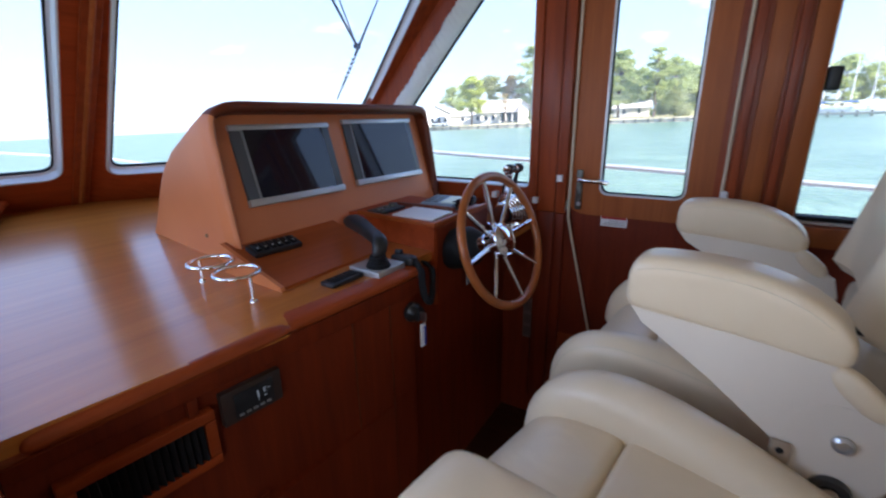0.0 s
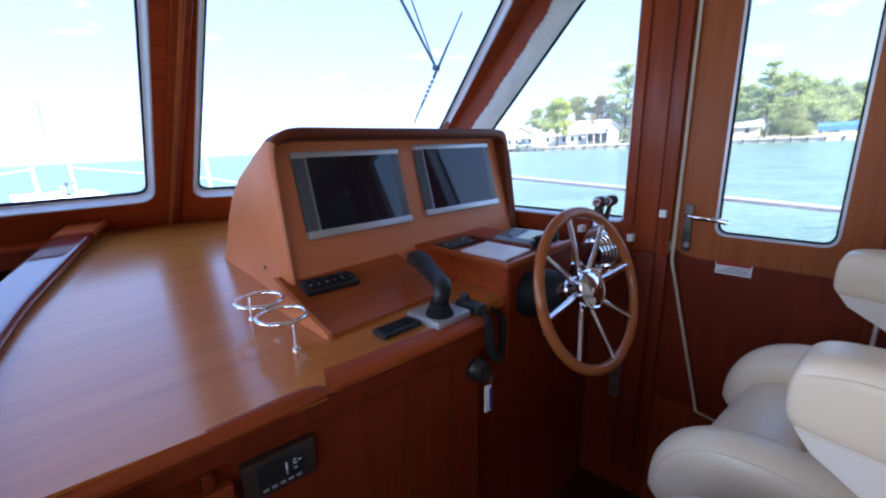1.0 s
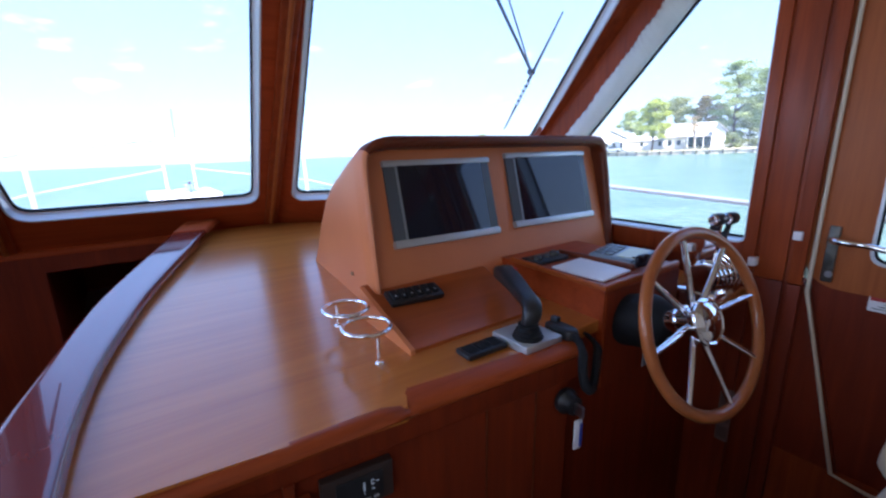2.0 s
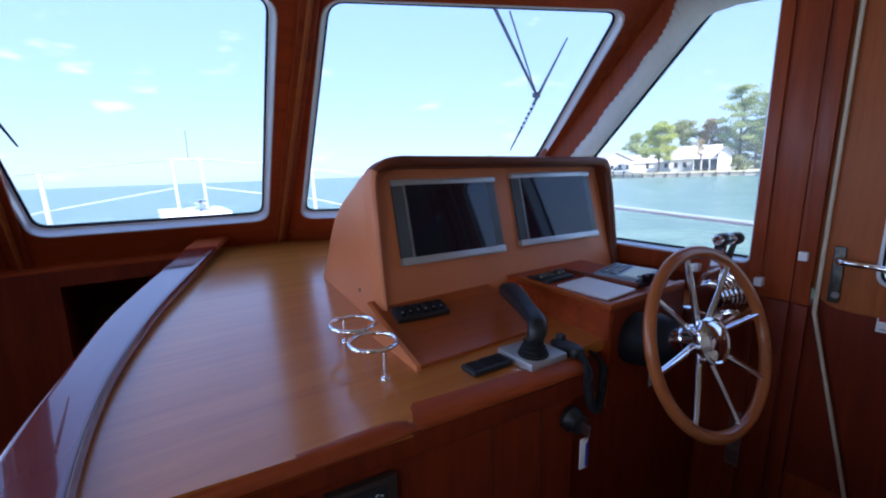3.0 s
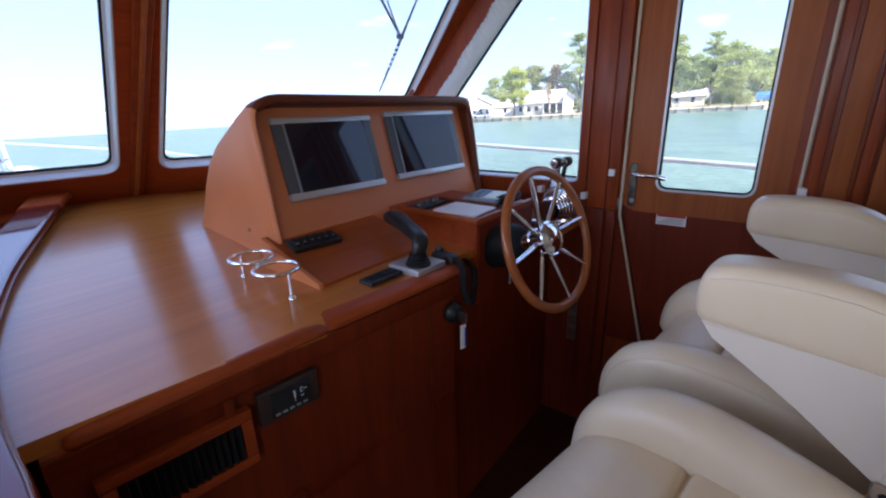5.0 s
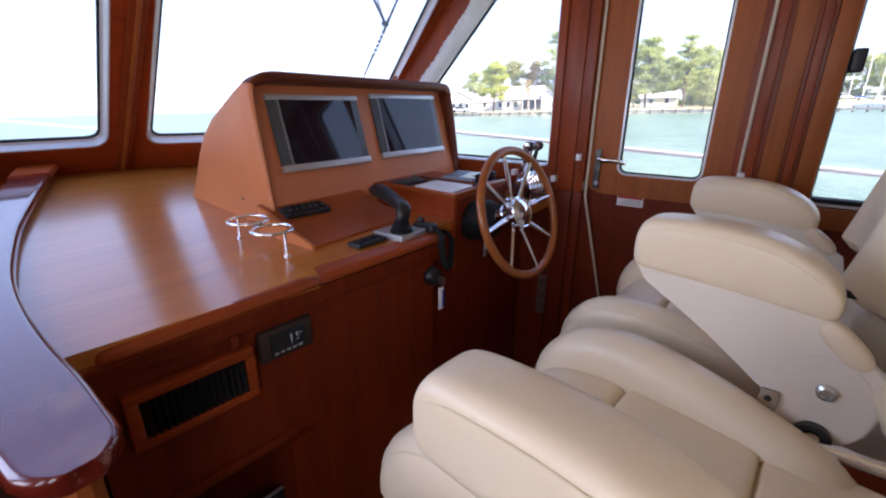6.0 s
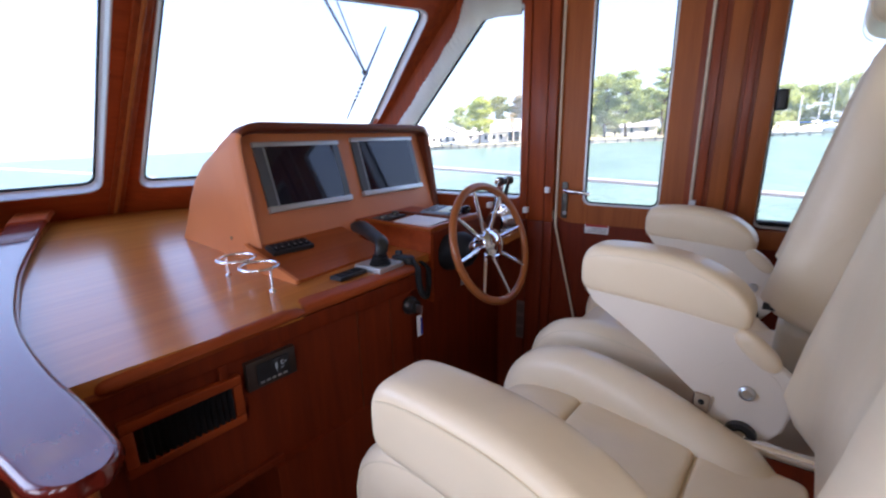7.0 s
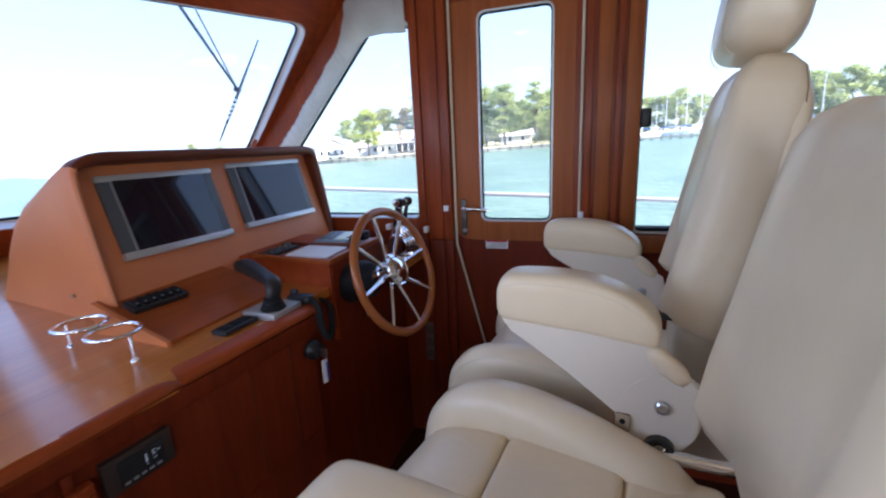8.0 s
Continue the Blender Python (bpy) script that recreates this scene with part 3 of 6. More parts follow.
# ---- outside: sea and the boat's own rails ----
def mat_sea():
    m = material("green_water", (0.10, 0.19, 0.18), 0.30, 0, 0, 0.22)
    n, l = m.node_tree.nodes, m.node_tree.links
    b = n["Principled BSDF"]
    co = n.new("ShaderNodeTexCoord")
    h = []
    for sc, k in ((0.35, 1.0), (1.7, 0.5), (0.30, 1.0)):
        t = n.new("ShaderNodeTexNoise")
        t.inputs["Scale"].default_value, t.inputs["Detail"].default_value = sc, 5.0
        l.new(co.outputs["Object"], t.inputs["Vector"])
        h.append(t)
    ad = n.new("ShaderNodeMath")
    ad.operation = "ADD"
    l.new(h[0].outputs["Fac"], ad.inputs[0])
    l.new(h[1].outputs["Fac"], ad.inputs[1])
    bp = n.new("ShaderNodeBump")
    bp.inputs["Strength"].default_value, bp.inputs["Distance"].default_value = 0.7, 0.28
    l.new(ad.outputs[0], bp.inputs["Height"])
    l.new(bp.outputs["Normal"], b.inputs["Normal"])
    r = n.new("ShaderNodeValToRGB")
    r.color_ramp.elements[0].position, r.color_ramp.elements[1].position = 0.38, 0.64
    r.color_ramp.elements[0].color, r.color_ramp.elements[1].color = (0.090, 0.155, 0.110, 1), (0.138, 0.212, 0.148, 1)
    l.new(h[2].outputs["Fac"], r.inputs["Fac"])
    l.new(r.outputs["Color"], b.inputs["Base Color"])
    return m


bm = bmesh.new()
R = [12, 60, 200, 700, 2500, 4500]
rings = [[(q * math.cos(2 * math.pi * i / 48), q * math.sin(2 * math.pi * i / 48), SEA) for i in range(48)] for q in R]
loft(bm, rings, True, False)
bm.faces.new([bm.verts.new((R[0] * math.cos(2 * math.pi * i / 48), R[0] * math.sin(2 * math.pi * i / 48), SEA)) for i in range(48)])
bmesh.ops.remove_doubles(bm, verts=bm.verts, dist=0.001)
water = solo("water", bm, mat_sea(), "green bay water with small ripples", "water", "", "structure", 0)
water.matrix_world = OUT


# ---- dash: counter, rim, cabinet ----
RIM = [(0.570, -0.002, -0.106), (0.70, 0.003, -0.113), (0.82, 0.002, -0.111), (0.96, 0.008, -0.097), (1.10, 0.022, -0.075), (1.24, 0.046, -0.047),
       (1.42, 0.090, -0.012), (1.61, 0.145, 0.036), (1.90, 0.25, 0.136), (2.20, 0.367, 0.250), (2.34, 0.425, 0.306)]   # y, inner x, outer x


def edge_y(x):
    """The aft edge of the dash top, slightly askew."""
    return 0.828 - 0.118 * x


inner = smooth_path([((x + o) / 2, y, 0) for y, x, o in RIM[2:]], 5)
outline = [(p.x, p.y) for p in inner] + [(0.43, 2.44), (0.70, 2.44), (1.55, 2.05), (1.69, 1.95), (1.69, 0.66), (1.47, 0.66), (1.47, 0.79), (0.975, 0.79), (0.955, 0.775), (0.95, edge_y(0.95) + 0.04), (0.50, edge_y(0.50) + 0.04), (0.48, edge_y(0.48)), (-0.01, edge_y(0.0))]
bm = bmesh.new()
loft(bm, [[(x, y, cz(y) - 0.03) for x, y in outline], [(x, y, cz(y)) for x, y in outline]])
dash = thing("dash_counter", "honey-coloured varnished wooden dash top with a dark raised rim", "counter")
part("top", bm, W_TOP, dash, "honey-coloured wooden top", 20)

# raised glossy rim that curves round the port end
bm = bmesh.new()
path_in = smooth_path([(i, y, 0) for y, i, o in RIM], 5)
path_out = smooth_path([(o, y, 0) for y, i, o in RIM], 5)
rings = []
for a, c in zip(path_in, path_out):
    mid, half = (a + c) / 2, (a - c) / 2
    w = half.length
    u = half.normalized()
    t = min(1.0, max(0.0, (mid.y - 1.25) / 1.09))
    z0 = cz(mid.y) + 0.032 * t * t * (1.4 - 0.4 * t)
    prof = [(w - 0.000, 0.006), (w + 0.003, 0.011), (w + 0.002, 0.022), (w - 0.003, 0.029), (w - 0.009, 0.0302), (w - 0.013, 0.0302), (-w + 0.013, 0.0302),
            (-w + 0.009, 0.0302), (-w + 0.003, 0.029), (-w - 0.002, 0.022), (-w - 0.003, 0.011), (-w + 0.000, 0.006), (-w + 0.006, 0.002), (w - 0.006, 0.002)]
    rings.append([mid + u * p + Vector((0, 0, z0 + q)) for p, q in prof])
# rounded aft end
first = rings[0]
mx, mz = sum(p.x for p in first) / len(first), cz(first[0].y) + 0.016
ends = []
for k, back, zs in ((0.10, 0.0505, 0.45), (0.22, 0.0545, 0.8), (0.32, 0.0540, 1.0), (0.50, 0.0500, 1.0), (0.68, 0.0420, 1.0), (0.82, 0.0315, 1.0), (0.92, 0.0200, 1.0), (0.98, 0.0090, 1.0)):
    ends.append([Vector((mx + (p.x - mx) * k, p.y - back, mz + (p.z - mz) * zs)) for p in first])
loft(bm, ends + rings)
part("rim", bm, W_RIM, dash, "dark glossy mahogany rim", 50)
# sleeve over the rim's far end; its orange paints the wood mirrored in the gloss
bm = bmesh.new()
tail = [[p + Vector((0, 0, 0.004)) + (p - r[0].lerp(r[11], 0.5)) * 0.03 for p in r] for r in rings if r[0].y > 2.16]
last = tail[-1]
tail.append([p + Vector((0.052, 0.125, 0.004)) for p in last])
loft(bm, tail)
part("end_block", bm, W_TRIM_X, dash, "end of the rim, tinted orange like the wood mirrored there")

# cabinet under the dash, with its curved port wing
cab = thing("dash_cabinet", "cherry cabinet under the dash with a curved port end", "cabinet")
bm = bmesh.new()
plan = [(0.02, edge_y(0.02) + 0.015), (0.90, edge_y(0.9) + 0.02), (0.965, 0.795), (1.69, 0.795), (1.69, 2.4), (0.42, 2.4), (0.24, 1.95), (0.09, 1.5), (0.03, 1.2), (0.01, 1.0)]
notch = [(x, 0.84 + dy) for x, dy in ((0.10, -0.0355), (0.10, 0.10), (0.355, 0.09), (0.355, -0.0656))]   # open locker
for z0, z1, pl in ((0.0, 0.22, plan), (0.22, 0.587, plan[:1] + notch + plan[1:]), (0.587, None, plan)):
    loft(bm, [[(x, y, z0) for x, y in pl], [(x, y, cz(y) - 0.032 if z1 is None else z1) for x, y in pl]])
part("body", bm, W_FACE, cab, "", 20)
bm = bmesh.new()
rings = []
for y, i, o in [(0.575, -0.045, -0.065)] + [(0.60, -0.02, -0.09)] + RIM[1:]:
    rings.append([(i - 0.012, y, 0.0), (o + 0.022, y, 0.0), (o + 0.022, y, cz(y) + 0.003), (i - 0.012, y, cz(y) + 0.003)])
loft(bm, rings)
part("end_panel", bm, W_DOOR, cab, "curved light cherry end panel", 40)

FACE = pose(0, 0.828 + 0.012, 0, 0, 0, -6.73)   # x along the cabinet face, y into it


def on_face(bm):
    bmesh.ops.transform(bm, matrix=FACE, verts=bm.verts)
    return bm


# fiddle strip along the edge of the top
bm = bmesh.new()
rings = []
for x, k, f in ((0.031, 0.3, 0.25), (0.033, 0.45, 0.55), (0.038, 0.7, 0.8), (0.047, 0.9, 0.95), (0.062, 1.0, 1.0), (0.44, 1.0, 1.0), (0.475, 0.7, 0.75), (0.497, 0.2, 0.2)):
    sec = [(0.004, 0.973), (-0.018, 0.972), (-0.025, 0.974), (-0.0275, 0.980), (-0.0255, 0.988), (-0.020, 0.995), (-0.013, 0.9985), (-0.004, 0.999), (0.004, 0.996)]
    low = 0.013 * max(0.0, 1 - x / 0.42)
    rings.append([(x + 0.018 * max(0.0, 1 - x / 0.42), -0.010 + (y + 0.010) * f, 0.978 + (v - 0.978) * f - low) for y, v in sec])
part("edge_moulding", on_face(loft(bm, rings)), W_EDGE, dash, "rounded cherry moulding", 35)
bm = bmesh.new()
rings = []
for x, low, back, top in ((0.022, 0.946, 0.002, 0.968), (0.47, 0.966, 0.002, 0.978), (0.505, 0.967, 0.034, 0.9965), (0.93, 0.976, 0.034, 0.9965)):
    rings.append([(x, back, 0.975), (x, -0.008, low), (x, -0.016, low + 0.003), (x, -0.0185, low + 0.009), (x, -0.0175, top - 0.008), (x, -0.012, top - 0.003), (x, -0.004, top), (x, back, top + 0.003)])
part("edge_trim", on_face(loft(bm, rings)), W_EDGE, dash, "rounded cherry nosing", 40)
bm = bmesh.new()
rings = []
for x, top in ((0.02, 0.954), (0.93, 0.970)):
    rings.append([(x, -0.005, 0.918), (x, -0.007, 0.922), (x, -0.007, top), (x, 0.004, top), (x, 0.004, 0.918)])
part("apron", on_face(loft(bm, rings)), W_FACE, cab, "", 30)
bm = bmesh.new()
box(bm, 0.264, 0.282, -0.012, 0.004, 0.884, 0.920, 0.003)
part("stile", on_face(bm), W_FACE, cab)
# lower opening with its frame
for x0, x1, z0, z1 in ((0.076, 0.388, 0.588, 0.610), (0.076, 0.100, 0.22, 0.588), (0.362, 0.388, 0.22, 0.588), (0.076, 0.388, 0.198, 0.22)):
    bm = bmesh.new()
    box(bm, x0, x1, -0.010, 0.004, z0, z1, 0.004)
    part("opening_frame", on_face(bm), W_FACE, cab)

# ---- instrument pod ----
pod = thing("instrument_pod", "tan instrument pod with a dark cherry lip and two sunk displays", "instrument pod")
POD0, POD1 = 0.612, 1.672
rings = []
for yb, yt, zt, r in ((1.137, 1.250, 1.453, 0.075), (1.160, 1.262, 1.453, 0.07), (1.20, 1.31, 1.425, 0.055), (1.29, 1.385, 1.383, 0.045), (1.38, 1.46, 1.346, 0.04), (1.46, 1.535, 1.295, 0.04), (1.55, 1.60, 1.222, 0.04), (1.62, 1.66, 1.128, 0.03), (1.70, 1.712, 1.045, 0.012)):
    z0 = 1.02
    a, c = POD0 + 0.002 + (yt - 1.22) * 0.085, POD1 - 0.002
    flat = [(a, z0)] + [(a + r - r * math.cos(radians(q)), zt - r + r * math.sin(radians(q))) for q in range(0, 91, 15)]
    flat += [(c - r + r * math.sin(radians(q)), zt - r + r * math.cos(radians(q))) for q in range(0, 91, 15)] + [(c, z0)]
    rings.append([(x, yb + (yt - yb) * (z - z0) / (zt - z0), z) for x, z in flat])
part("shell", loft(bmesh.new(), rings), W_POD, pod, "", 30)
# lip: a rounded band round the face
lip_path = [(POD0 + 0.006, 1.152, 1.03), (POD0 + 0.007, 1.190, 1.30), (POD0 + 0.011, 1.206, 1.40), (POD0 + 0.022, 1.207, 1.435), (POD0 + 0.055, 1.201, 1.459), (POD0 + 0.10, 1.203, 1.466),
            (POD1 - 0.10, 1.203, 1.466), (POD1 - 0.055, 1.201, 1.459), (POD1 - 0.022, 1.207, 1.435), (POD1 - 0.011, 1.206, 1.40), (POD1 - 0.007, 1.190, 1.30), (POD1 - 0.006, 1.152, 1.03)]
bm = bmesh.new()
rings = []
ctr = Vector((1.14, 1.19, 1.25))
lip_path = [tuple(p) for p in smooth_path(lip_path[:6], 4) + smooth_path(lip_path[6:], 4)]
for i, p in enumerate(lip_path):
    p = Vector(p)
    a, c = Vector(lip_path[max(i - 1, 0)]), Vector(lip_path[min(i + 1, len(lip_path) - 1)])
    d = (c - a).normalized()
    nrm = Vector((0, -1, 0.17)).normalized()
    nrm = (nrm - d * nrm.dot(d)).normalized()
    s = d.cross(nrm).normalized()
    if s.dot(ctr - p) < 0:
        s = -s
    k = min(1.0, max(0.0, (i - 11) / 5)) * 0.012
    rings.append([p + s * u + nrm * v for u, v in ((-0.006, -0.03), (-0.006, 0.014), (-0.003, 0.022), (0.004 + 0.3 * k, 0.026), (0.009 + 0.8 * k, 0.023), (0.012 + k, 0.015), (0.013 + k, 0.004), (0.012 + k, -0.03))])
# left run of the same lip in pale veneer, painting the light it catches
part("lip_lit_side", loft(bm, rings[:13]), W_POD, pod, "", 50)
part("lip_top", loft(bmesh.new(), rings[12:]), W_LIP, pod, "dark cherry lip", 50)
bm = bmesh.new()
lathe(bm, [(0.0, 0), (0.006, 0), (0.006, 0.003), (0.0, 0.004)], pose(POD0 + 0.010, 1.30, 1.09, 0, -90, 0), 12)
part("screw", bm, GUSSET, pod)

# displays
def display(cx, cy, z, tilt, w, h, turn=0.0):
    d = thing("display", "dark switched-off navigation display with silver bars", "display", "displays in the pod")
    d.matrix_world = pose(cx, cy, z, 90 - tilt, 0, turn)
    bm = bmesh.new()
    box(bm, -w / 2 + 0.002, w / 2 - 0.002, -h / 2 + 0.012, h / 2 - 0.012, -0.02, 0.020, 0.004)
    part("housing", bm, GREY, d)
    for s, tk in ((1, 0.018), (-1, 0.022)):
        bm = bmesh.new()
        box(bm, -w / 2, w / 2, s * (h / 2 - tk / 2) - tk / 2, s * (h / 2 - tk / 2) + tk / 2, -0.02, 0.026, 0.005)
        part("bar", bm, SILVER, d, "silver bar")
    bm = bmesh.new()
    box(bm, -w / 2 + 0.036, w / 2 - 0.036, -h / 2 + 0.018, h / 2 - 0.016, 0.019, 0.0225)
    part("bezel", bm, material("silver_edge", (0.30, 0.32, 0.34), 0.3, 0.5), d)
    bm = bmesh.new()
    box(bm, -w / 2 + 0.043, w / 2 - 0.037, -h / 2 + 0.020, h / 2 - 0.017, 0.0215, 0.0245)
    part("screen", bm, SCREEN, d, "black glass screen", 0)
    return d


display(0.880, 1.208, 1.287, 16.0, 0.369, 0.243, -3.0)
display(1.351, 1.209, 1.293, 15.5, 0.396, 0.251, -3.0)

# sloping wedge in front of the pod
bm = bmesh.new()
X0, X1 = 0.592, 0.992
pr = [(0.920, cz(0.92) - 0.002), (0.922, cz(0.92) + 0.008), (1.185, 1.088), (1.185, 1.0)]
loft(bm, [[(x, y, z) for y, z in pr] for x in (X0, X1)])
wedge = thing("sloping_console", "sloping cherry console with a tan cheek before the pod", "console")
part("board", bm, W_MID, wedge, "", 20)
bm = bmesh.new()
loft(bm, [[(x, y, z) for y, z in [(0.916, cz(0.92) - 0.002), (0.918, cz(0.92) + 0.012), (1.16, 1.094), (1.16, 1.0)]] for x in (X0 - 0.014, X0 - 0.002)])
part("cheek", bm, W_POD, wedge, "tan cheek board", 20)

# chart box
chart = thing("chart_box", "cherry box with a tray top beside the wheel", "box")
C0, C1, CY0, CY1 = 1.078, 1.462, 0.778, 1.165
TRAY = Matrix.Translation((0, CY0, 1.082)) @ Matrix.Rotation(math.atan2(0.010, 0.387), 4, "X") @ Matrix.Translation((0, -CY0, 0))
bm = bmesh.new()
loft(bm, [[(x, CY0, 0.80), (x, CY0, 1.082), (x, CY1, 1.092), (x, CY1, 0.98)] for x in (C0, C1)])
part("body", bm, W_TRIM_X, chart, "", 20)
# added board: its dark wood paints the shade on the side behind the wheel
part("aft_board", box(bmesh.new(), C0 + 0.012, C1, CY0 - 0.004, CY0 + 0.004, 0.80, 1.070, 0.001), W_FACE, chart, "added board that darkens the box's shaded aft side", 0)
for x0, x1, y0, y1 in ((C0 - 0.003, C0 + 0.012, CY0 - 0.005, 1.115), (C0 + 0.012, C1, CY0 - 0.003, CY0 + 0.012)):
    bm = bmesh.new()
    box(bm, x0, x1, y0, y1, -0.006, 0.010, 0.004, 3, TRAY)
    part("tray_edge", bm, W_MID, chart, "rounded honey-coloured edge")
bm = bmesh.new()
box(bm, -0.007, 0.007, -0.125, 0.125, 0.0, 0.016, 0.003, 2, TRAY @ Matrix.Translation((1.277, 0.950, 0)) @ Matrix.Rotation(radians(8), 4, "Z"))
part("tray_divider", bm, W_LIP, chart)
bm = bmesh.new()
box(bm, 1.109, 1.258, 0.812, 0.978, 0.002, 0.009, 0.0015, 1, TRAY @ Matrix.Translation((1.18, 0.90, 0)) @ Matrix.Rotation(radians(3), 4, "Z") @ Matrix.Translation((-1.18, -0.90, 0)))
solo("paper_pad", bm, PAPER, "white paper pad in the tray", "paper", "", "", 0)
ap = thing("autopilot_control", "blue-grey autopilot control head with a pale green screen", "instrument")
AP = TRAY @ Matrix.Translation((1.374, 0.915, 0)) @ Matrix.Rotation(radians(12), 4, "Z")
bm = bmesh.new()
box(bm, -0.088, 0.088, -0.076, 0.076, 0.0, 0.024, 0.010, 3, AP)
part("case", bm, STEELBLUE, ap)
bm = bmesh.new()
box(bm, -0.070, 0.070, -0.066, -0.004, 0.0235, 0.0255, 0, 2, AP)
part("screen", bm, LCD, ap, "pale green screen", 0)
for k in range(4):
    for q in range(2):
        bm = bmesh.new()
        box(bm, -0.070 + k * 0.036, -0.042 + k * 0.036, 0.008 + q * 0.031, 0.032 + q * 0.031, 0.0235, 0.0275, 0.002, 2, AP)
        part("key", bm, GREY, ap)
sp = thing("ignition_plate", "small dark switch plate with steel knobs on the tray", "switch")
bm = bmesh.new()
box(bm, 1.094, 1.235, 1.012, 1.085, 0.0, 0.012, 0.004, 2, TRAY)
part("plate", bm, BLACK, sp)
for x, r, h in ((1.125, 0.015, 0.009), (1.165, 0.011, 0.007), (1.205, 0.017, 0.013)):
    bm = bmesh.new()
    lathe(bm, [(0, 0), (r, 0), (r * 0.95, h * 0.7), (r * 0.7, h), (0, h)], TRAY @ pose(x, 1.048, 0.012), 16)
    part("knob", bm, WORN, sp)
sg = thing("sunglasses", "dark sunglasses lying folded on the box", "sunglasses")
SG = TRAY @ Matrix.Translation((1.345, 0.808, 0.010)) @ Matrix.Rotation(radians(-8), 4, "Z")
for q in (-1, 1):
    bm = bmesh.new()
    pillow(bm, 0.030, 0.006, 0.019, 0.5, 0.6, SG @ Matrix.Translation((q * 0.034, 0, 0.019)), 18, 10)
    part("lens", bm, SCREEN, sg)
    bm = bmesh.new()
    tube(bm, [SG @ Vector(p) for p in ((q * 0.064, 0.002, 0.030), (q * 0.062, 0.012, 0.029), (-q * 0.02, 0.018 + 0.004 * q, 0.018), (-q * 0.055, 0.017 + 0.004 * q, 0.010))], 0.0028, 6)
    part("temple", bm, BLACK, sg)
bm = bmesh.new()
tube(bm, [SG @ Vector(p) for p in ((-0.008, 0, 0.026), (0, -0.002, 0.030), (0.008, 0, 0.026))], 0.003, 6)
part("bridge", bm, BLACK, sg)

# ---- wheel ----
WH = Matrix.Translation((1.162, 0.567, 1.0415)) @ Matrix.Rotation(radians(-7.4), 4, "Z") @ Matrix.Rotation(radians(90 - 18.4), 4, "X")
wheel = thing("steering_wheel", "teak-rimmed steering wheel with eight polished steel spokes", "steering wheel")
wheel.matrix_world = WH
bm = bmesh.new()
n = 64
RR = 0.2085
rings = []
for i in range(n):
    a = 2 * math.pi * i / n
    e = Vector((math.cos(a), math.sin(a), 0))
    rings.append([e * (RR + 0.0148 * math.cos(2 * math.pi * k / 12)) + Vector((0, 0, 0.0125 * math.sin(2 * math.pi * k / 12))) for k in range(12)])
rings.append(rings[0])
loft(bm, rings, True, False)
bmesh.ops.remove_doubles(bm, verts=bm.verts, dist=1e-5)
part("rim", bm, W_WHEEL, wheel, "varnished teak rim")
for k in range(8):
    a = radians(45 * k + 8)
    bm = bmesh.new()
    e = Vector((math.cos(a), math.sin(a), 0))
    tube(bm, [e * 0.026 + Vector((0, 0, -0.026)), e * 0.11 + Vector((0, 0, -0.012)), e * 0.198], [0.0085, 0.0078, 0.0066], 10)
    part("spoke", bm, CHROME, wheel)
bm = bmesh.new()
lathe(bm, [(0, -0.10), (0.028, -0.10), (0.028, -0.074), (0.034, -0.070), (0.036, -0.062), (0.034, -0.054), (0.039, -0.050), (0.040, -0.020), (0.046, -0.014), (0.053, -0.006), (0.0555, 0.001), (0.054, 0.007), (0.049, 0.010), (0.045, 0.008), (0.042, 0.010), (0.031, 0.015), (0.016, 0.018), (0, 0.019)], None, 36)
part("hub", bm, CHROME, wheel, "polished steel hub")
bm = bmesh.new()
lathe(bm, [(0, -0.225), (0.070, -0.225), (0.072, -0.170), (0.067, -0.130), (0.050, -0.104), (0.030, -0.092), (0, -0.092)], None, 28)
part("helm_base", bm, RUBBER, wheel, "black helm pump boot")


# ---- chairs ----
def sup(a, e):
    return math.copysign(abs(a) ** e, a)


